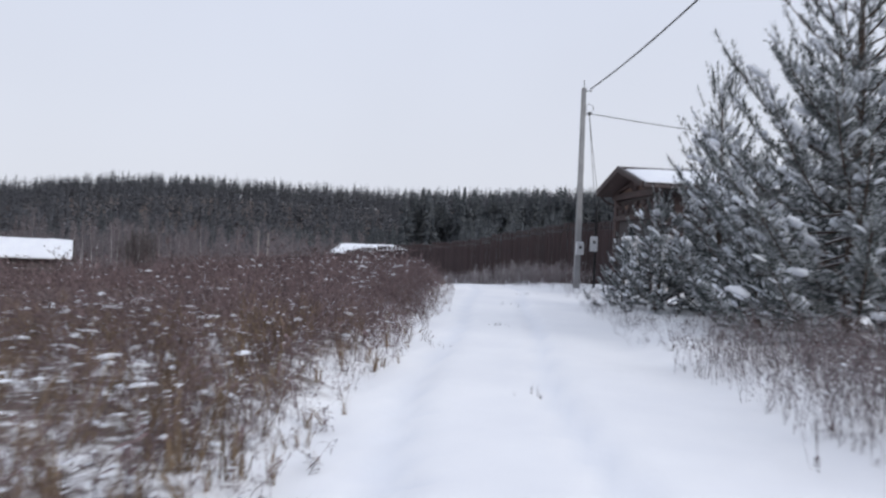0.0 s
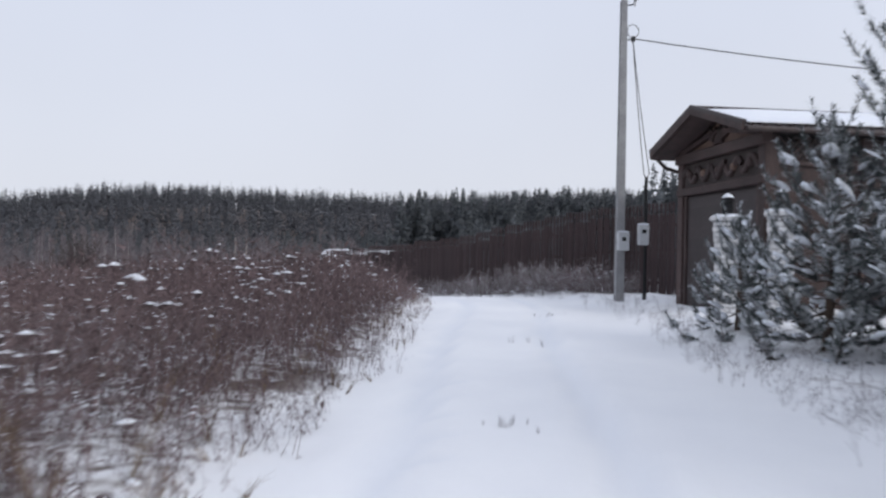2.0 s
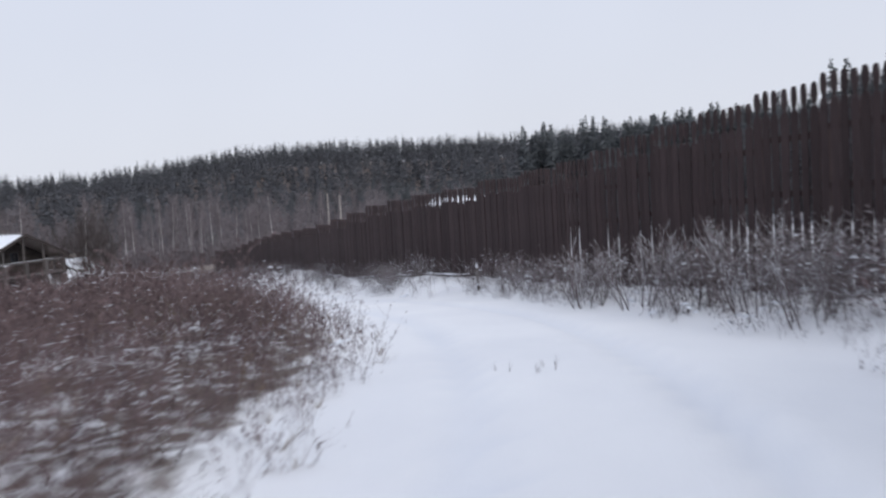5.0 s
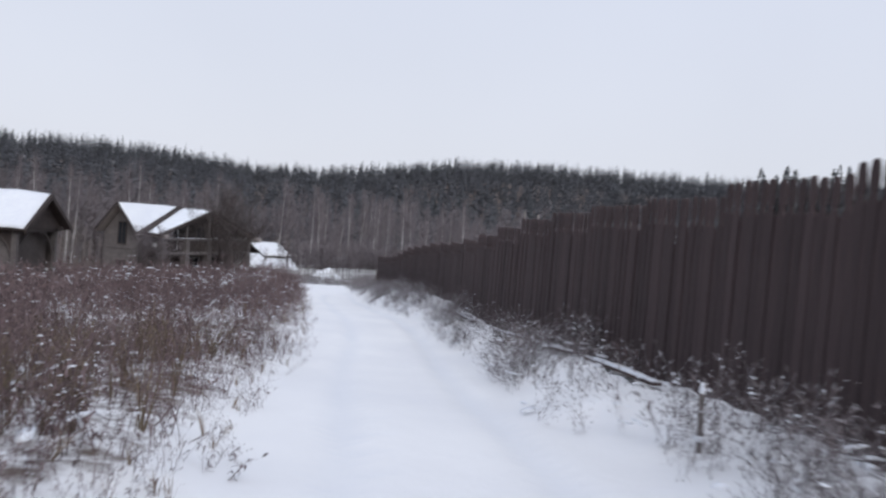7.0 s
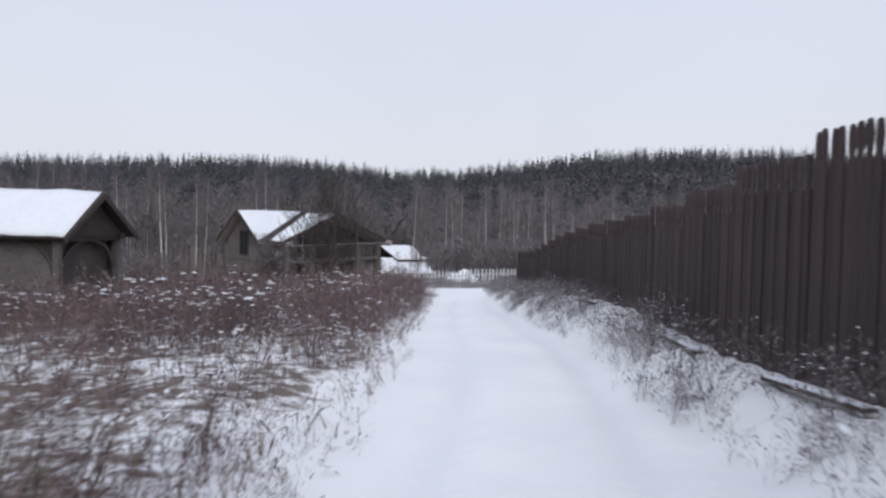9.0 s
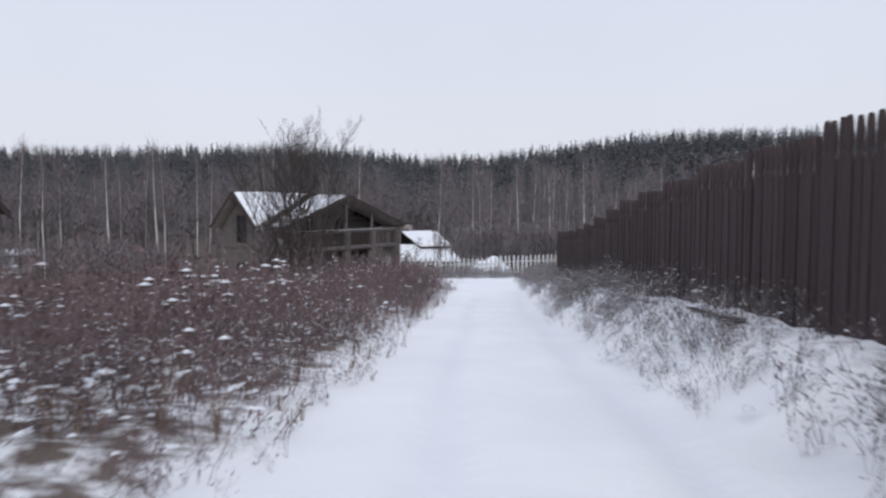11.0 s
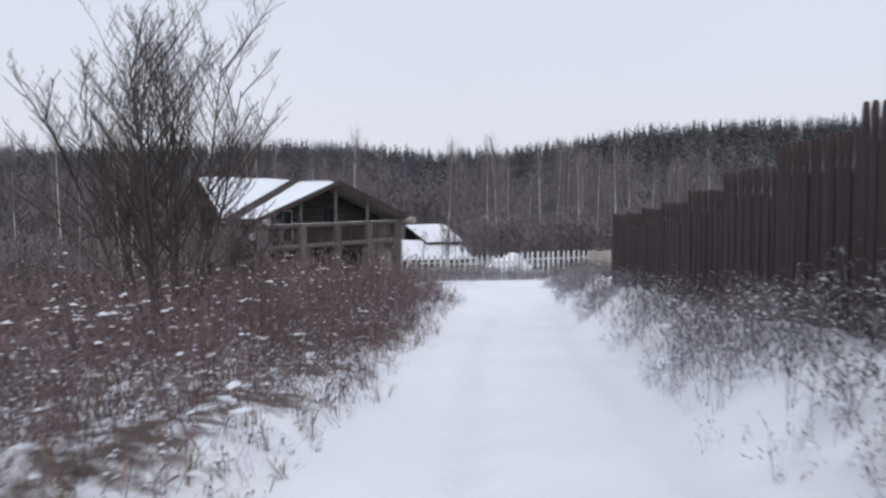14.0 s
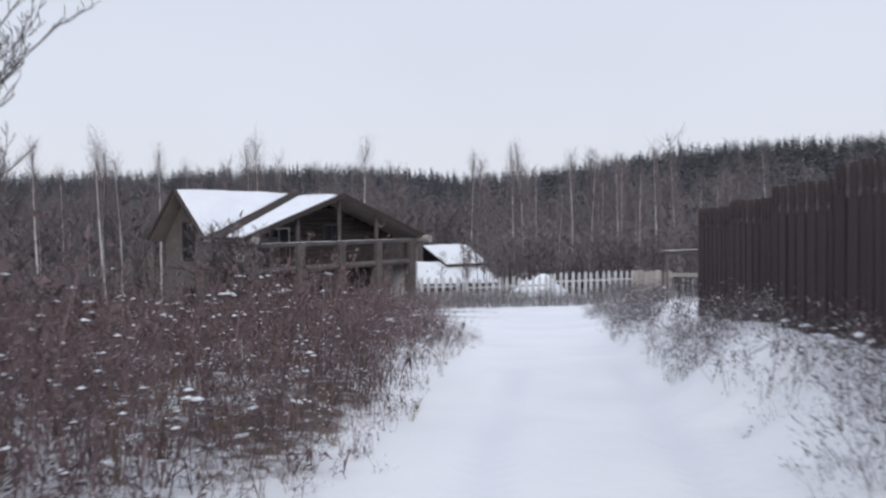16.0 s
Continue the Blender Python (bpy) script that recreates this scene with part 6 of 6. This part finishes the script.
# frosted weeds along the foot of the white fence
k = 780
u, fore = wr.uniform(-3, 10.5, k), wr.uniform(0.15, 2.6, k)
x, y = -52.0 + 0.355 * u + 0.93 * fore, 80.9 + 0.92 * u - 0.36 * fore
v, f = scatter([p[0] for p in LOW_FORBS], x, y, height(x, y) - 0.03, wr.uniform(0.35, 0.85, k), wr.uniform(0.5, 0.9, k), wr.uniform(0, 6.28, k), wr.randint(0, 8, k), wr.normal(0, 0.25, (k, 2)))
tagged(new("bank_weeds", numpy_mesh("bank_weeds", v, f, GREY_WEED)), "frosted grey weeds along the white fence's foot", "weeds", kind="stuff")

# one rounded snow heap behind the white fence
bm = bmesh.new()
bmesh.ops.create_icosphere(bm, subdivisions=4, radius=1)
for v in bm.verts:
    q = v.co
    lump = 1 + 0.10 * math.sin(4 * q.x + 1) * math.cos(5 * q.y) + 0.06 * math.sin(9 * q.x + 7 * q.z)
    v.co = (q.x * 1.6 * lump, q.y * 0.6 * lump, q.z * 1.2 * lump)
for f in bm.faces:
    f.smooth = True
heap = bpy.data.meshes.new("snow_heap")
bm.to_mesh(heap)
bm.free()
heap.materials.append(SNOW)
mound = new("snow_heap", heap)
mound.matrix_world = pose(-51.3, 87.1, ground_at(-51.3, 87.1) + 0.1, 0, 0, 68)
tagged(mound, "rounded heap of snow behind the white fence", "snow")

# ---- distant woods ----
def bare_proto(r, twigs=46, trunk=0.007):
    """A leafless birch of unit height: returns stem (verts, faces) and twigs (verts, faces)."""
    v, f = [], []
    lean = (r.uniform(-0.05, 0.05), r.uniform(-0.05, 0.05))
    mid = (lean[0] * 0.3 + r.uniform(-0.012, 0.012), lean[1] * 0.3 + r.uniform(-0.012, 0.012))
    for z, (ox, oy), w in ((0, (0, 0), trunk), (0.45, mid, trunk * 0.75), (0.98, lean, 0.001)):
        for k in range(4):
            a = math.pi / 2 * k
            v.append((ox + w * math.cos(a), oy + w * math.sin(a), z))
    for s in (0, 4):
        for k in range(4):
            a, b = s + k, s + (k + 1) % 4
            f += [(a, b, b + 4), (a, b + 4, a + 4)]
    tv, tf = [], []
    for k in range(twigs):
        z = 0.42 + 0.55 * (k + r.random()) / twigs
        ox, oy = lean[0] * z, lean[1] * z
        a, ln = r.random() * 6.28, 0.20 * (1.15 - z) + 0.03
        up = (0.7 + 0.8 * r.random()) if twigs < 80 else (1.2 + 1.4 * r.random())
        ln = ln if twigs < 80 else ln * 0.7
        tip = np.array((ox + ln * math.cos(a), oy + ln * math.sin(a), z + ln * up))
        o = np.array((ox, oy, z))
        side = np.array((-math.sin(a), math.cos(a), 0)) * (0.0016 if twigs > 80 else 0.0028 if twigs > 40 else 0.0042)
        b = len(tv)
        tv += [tuple(o - side), tuple(o + side), tuple(tip)]
        tf.append((b, b + 1, b + 2))
        for q in range(4):
            m = o + (tip - o) * (0.35 + 0.2 * q)
            t2 = m + np.array((r.uniform(-0.06, 0.06), r.uniform(-0.06, 0.06), r.uniform(0.01, 0.07)))
            b = len(tv)
            tv += [tuple(m - side * 0.8), tuple(m + side * 0.8), tuple(t2)]
            tf.append((b, b + 1, b + 2))
    return (np.array(v), np.array(f)), (np.array(tv), np.array(tf))


def pine_proto(r, sprays=150):
    """A ragged conifer of unit height: a stem and many small drooping sprays with gaps between the boughs."""
    v, f = [], []
    for k in range(3):
        a, b = 2.09 * k, 2.09 * (k + 1)
        n = len(v)
        v += [(0.012 * math.cos(a), 0.012 * math.sin(a), 0), (0.012 * math.cos(b), 0.012 * math.sin(b), 0), (0, 0, 0.98)]
        f.append((n, n + 1, n + 2))
    full = r.uniform(0.13, 0.19)
    low = r.uniform(0.10, 0.30)
    bough = [r.uniform(0.45, 1.15) for _ in range(40)]
    for k in range(sprays):
        u = (k + r.random()) / sprays
        z = low + (1 - low) * u
        a = r.random() * 6.28
        rad = full * (1 - u) ** 0.7 * bough[int(a / 6.28 * 5) + 5 * int(u * 7.99)] + 0.012
        start = rad * r.uniform(0.0, 0.45)
        drop = rad * r.uniform(-0.15, 0.45)
        wide = (0.012 + 0.022 * (1 - u) * r.uniform(0.6, 1.4)) * min(2.2, (150 / sprays) ** 0.45)
        c, s = math.cos(a), math.sin(a)
        n = len(v)
        v += [(start * c - wide * s, start * s + wide * c, z), (start * c + wide * s, start * s - wide * c, z - 0.012), (rad * c, rad * s, z - drop), (start * c, start * s, z + 0.05 * (1.1 - u))]
        f += [(n, n + 1, n + 2), (n, n + 2, n + 3)]
    return np.array(v), np.array(f)


fr = np.random.RandomState(5)
pr = random.Random(5)


def wood_points(n, r0, r1, yaw0, yaw1, power=1.0):
    yaw = np.radians(fr.uniform(yaw0, yaw1, n))
    r = r0 + (r1 - r0) * fr.rand(n) ** power
    return HILL_C[0] - r * np.sin(yaw), HILL_C[1] + r * np.cos(yaw)


def add_wood(name, label, protos, n, r0, r1, yaw0, yaw1, tall0, tall1, mat, power=1.0, wide=1.0):
    x, y = wood_points(n, r0, r1, yaw0, yaw1, power)
    z = height(x, y) - 0.2
    tall = fr.uniform(tall0, tall1, n)
    v, f = scatter(protos, x, y, z, tall, tall * fr.uniform(0.8, 1.2, n) * wide, fr.uniform(0, 6.28, n), fr.randint(0, len(protos), n))
    return tagged(new(name, numpy_mesh(name, v, f, mat)), label, "forest", kind="stuff")


spruces = [pine_proto(pr, 30) for _ in range(9)]
far_spruces = [pine_proto(pr, 18) for _ in range(12)]
tall_spruces = [pine_proto(pr) for _ in range(12)]
add_wood("conifer_wood", "dark conifer forest covering the far hills, greyed by haze in its colour", far_spruces, 8500, 170, 500, -30, 100, 7, 13.5, SPRUCE, 0.75, 1.35)
add_wood("conifer_wood", "dark conifer forest crest along the far hilltop, greyed by haze in its colour", spruces, 3000, 430, 510, -30, 100, 6, 15, SPRUCE, 1.0, 1.2)
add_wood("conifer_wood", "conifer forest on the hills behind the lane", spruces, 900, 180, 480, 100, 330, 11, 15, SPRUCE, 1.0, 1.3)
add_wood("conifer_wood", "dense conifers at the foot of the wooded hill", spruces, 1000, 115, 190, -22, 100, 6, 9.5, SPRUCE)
add_wood("conifer_wood", "uneven belt of tall dark conifers, haze-tinted, at the field's far side", tall_spruces, 420, 128, 165, -22, 11, 11.5, 20.0, SPRUCE_NEAR, 1.0, 1.1)
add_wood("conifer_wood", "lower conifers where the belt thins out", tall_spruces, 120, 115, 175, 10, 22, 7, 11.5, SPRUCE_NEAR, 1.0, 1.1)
add_wood("conifer_wood", "scattered dark conifers, haze-tinted, on the lower hillside", tall_spruces, 260, 150, 250, 4, 42, 6, 10, SPRUCE_NEAR, 1.0, 1.1)
add_wood("conifer_wood", "taller haze-greyed pines standing behind the fence", tall_spruces, 120, 84, 118, -14, 4, 8, 12.5, SPRUCE_NEAR, 1.0, 1.0)
add_wood("conifer_wood", "tall dark conifers, haze-tinted, rising behind the gatehouse", tall_spruces, 330, 84, 122, -38, -14, 12, 18.5, SPRUCE_NEAR, 1.0, 1.1)

bares = [bare_proto(pr) for _ in range(9)]
thin = [bare_proto(pr, 30, 0.004) for _ in range(7)]


def bare_wood(name, label, protos, n, r0, r1, yaw0, yaw1, tall0, tall1, stem_mat, twig_mat, wide=1.0):
    x, y = wood_points(n, r0, r1, yaw0, yaw1)
    keep = (np.hypot(x + 62, y - 85) > 9.5) & (np.hypot(x + 67, y - 96) > 9)
    bearing = np.degrees(np.arctan2(HILL_C[0] - x, y - HILL_C[1]))
    keep &= ~((bearing > 40) & (bearing < 60) & (np.hypot(x - HILL_C[0], y - HILL_C[1]) < 72))
    _, lat, _ = lane_place(x, y)
    beyond = (x + 50) * -0.73 + (y - 86) * 0.68
    keep &= (np.abs(lat) > 9) | (np.hypot(x + 52, y - 84) > 34) | (beyond > 3)
    x, y = x[keep], y[keep]
    n = len(x)
    z = height(x, y) - 0.2
    tall = fr.uniform(tall0, tall1, n)
    wd, turn, pick = tall * fr.uniform(0.8, 1.3, n) * wide, fr.uniform(0, 6.28, n), fr.randint(0, len(protos), n)
    v, f = scatter([p[0] for p in protos], x, y, z, tall, wd, turn, pick)
    tagged(new(name, numpy_mesh(name, v, f, stem_mat)), label, "forest", kind="stuff")
    v, f = scatter([p[1] for p in protos], x, y, z, tall, wd, turn, pick)
    tagged(new(name + "_twigs", numpy_mesh(name, v, f, twig_mat)), "bare twigs of the " + label, "forest", kind="stuff")


bare_wood("birch_wood", "leafless birch wood, its stems coloured in a shaded bark tone", bares, 420, 78, 140, 14, 88, 7, 10.5, BIRCH_SHADED, BIRCH_TWIG)
bare_wood("alder_wood", "dark leafless undergrowth along the wood's edge", thin, 900, 74, 130, 5, 95, 3.5, 7.5, TWIG, BIRCH_TWIG, 1.4)

bare_wood("brushwood", "leafless brush close behind the white fence", thin, 260, 58, 72, 24, 44, 1.2, 2.8, TWIG, BIRCH_TWIG, 2.0)
bare_wood("brushwood", "low leafless brush behind the weed field", thin, 1500, 50, 84, 30, 105, 1.3, 3.2, TWIG, BIRCH_TWIG, 1.8)

# dense brush on the wood's edge, a few metres beyond the white fence and the lane's end
n = 800
along, deep = fr.uniform(-16, 15, n), 3.5 + 20 * fr.rand(n) ** 1.3
x, y = -50 + 0.38 * along - 0.76 * deep, 86 + 0.92 * along + 0.65 * deep
keep = (np.hypot(x + 68, y - 98.5) > 6.5) & (np.hypot(x + 63, y - 84) > 8.5)
x, y = x[keep], y[keep]
n = len(x)
tall, turn, pick = fr.uniform(2.0, 4.2, n), fr.uniform(0, 6.28, n), fr.randint(0, len(thin), n)
for q, (name, mat) in enumerate((("brushwood", TWIG), ("brushwood_twigs", BIRCH_TWIG))):
    v, f = scatter([p[q] for p in thin], x, y, height(x, y) - 0.1, tall, tall * 1.5, turn, pick)
    tagged(new(name, numpy_mesh(name, v, f, mat)), "leafless brush thick along the edge of the birch wood", "forest", kind="stuff")

# the birches that stand out singly in front of the wood
one = random.Random(9)
for k in range(66):
    close = k >= 44
    yaw = math.radians(one.uniform(31, 43) if close else one.uniform(24, 80))
    r = one.uniform(67, 86) if close else one.uniform(72, 92)
    x, y = HILL_C[0] - r * math.sin(yaw), HILL_C[1] + r * math.cos(yaw)
    if math.hypot(x + 63, y - 84) < 9 or math.hypot(x + 69, y - 98) < 6:
        continue
    tall = one.uniform(7.0, 9.0) if close else one.uniform(8.5, 11.0)
    (sv, sf), (tv, tf) = bare_proto(one, 96, 0.0092)
    tree = thing("birch_tree", pose(x, y, ground_at(x, y) - 0.1, 0, 0, one.uniform(0, 360)), "tall slender leafless birch with a pale stem", "birch tree", "single birches before the wood")
    part("trunk", numpy_mesh("trunk", sv * (tall, tall, tall), sf, BIRCH), None, tree)
    part("crown", numpy_mesh("crown", tv * (tall * 0.9, tall * 0.9, tall), tf, BIRCH_TWIG), None, tree)
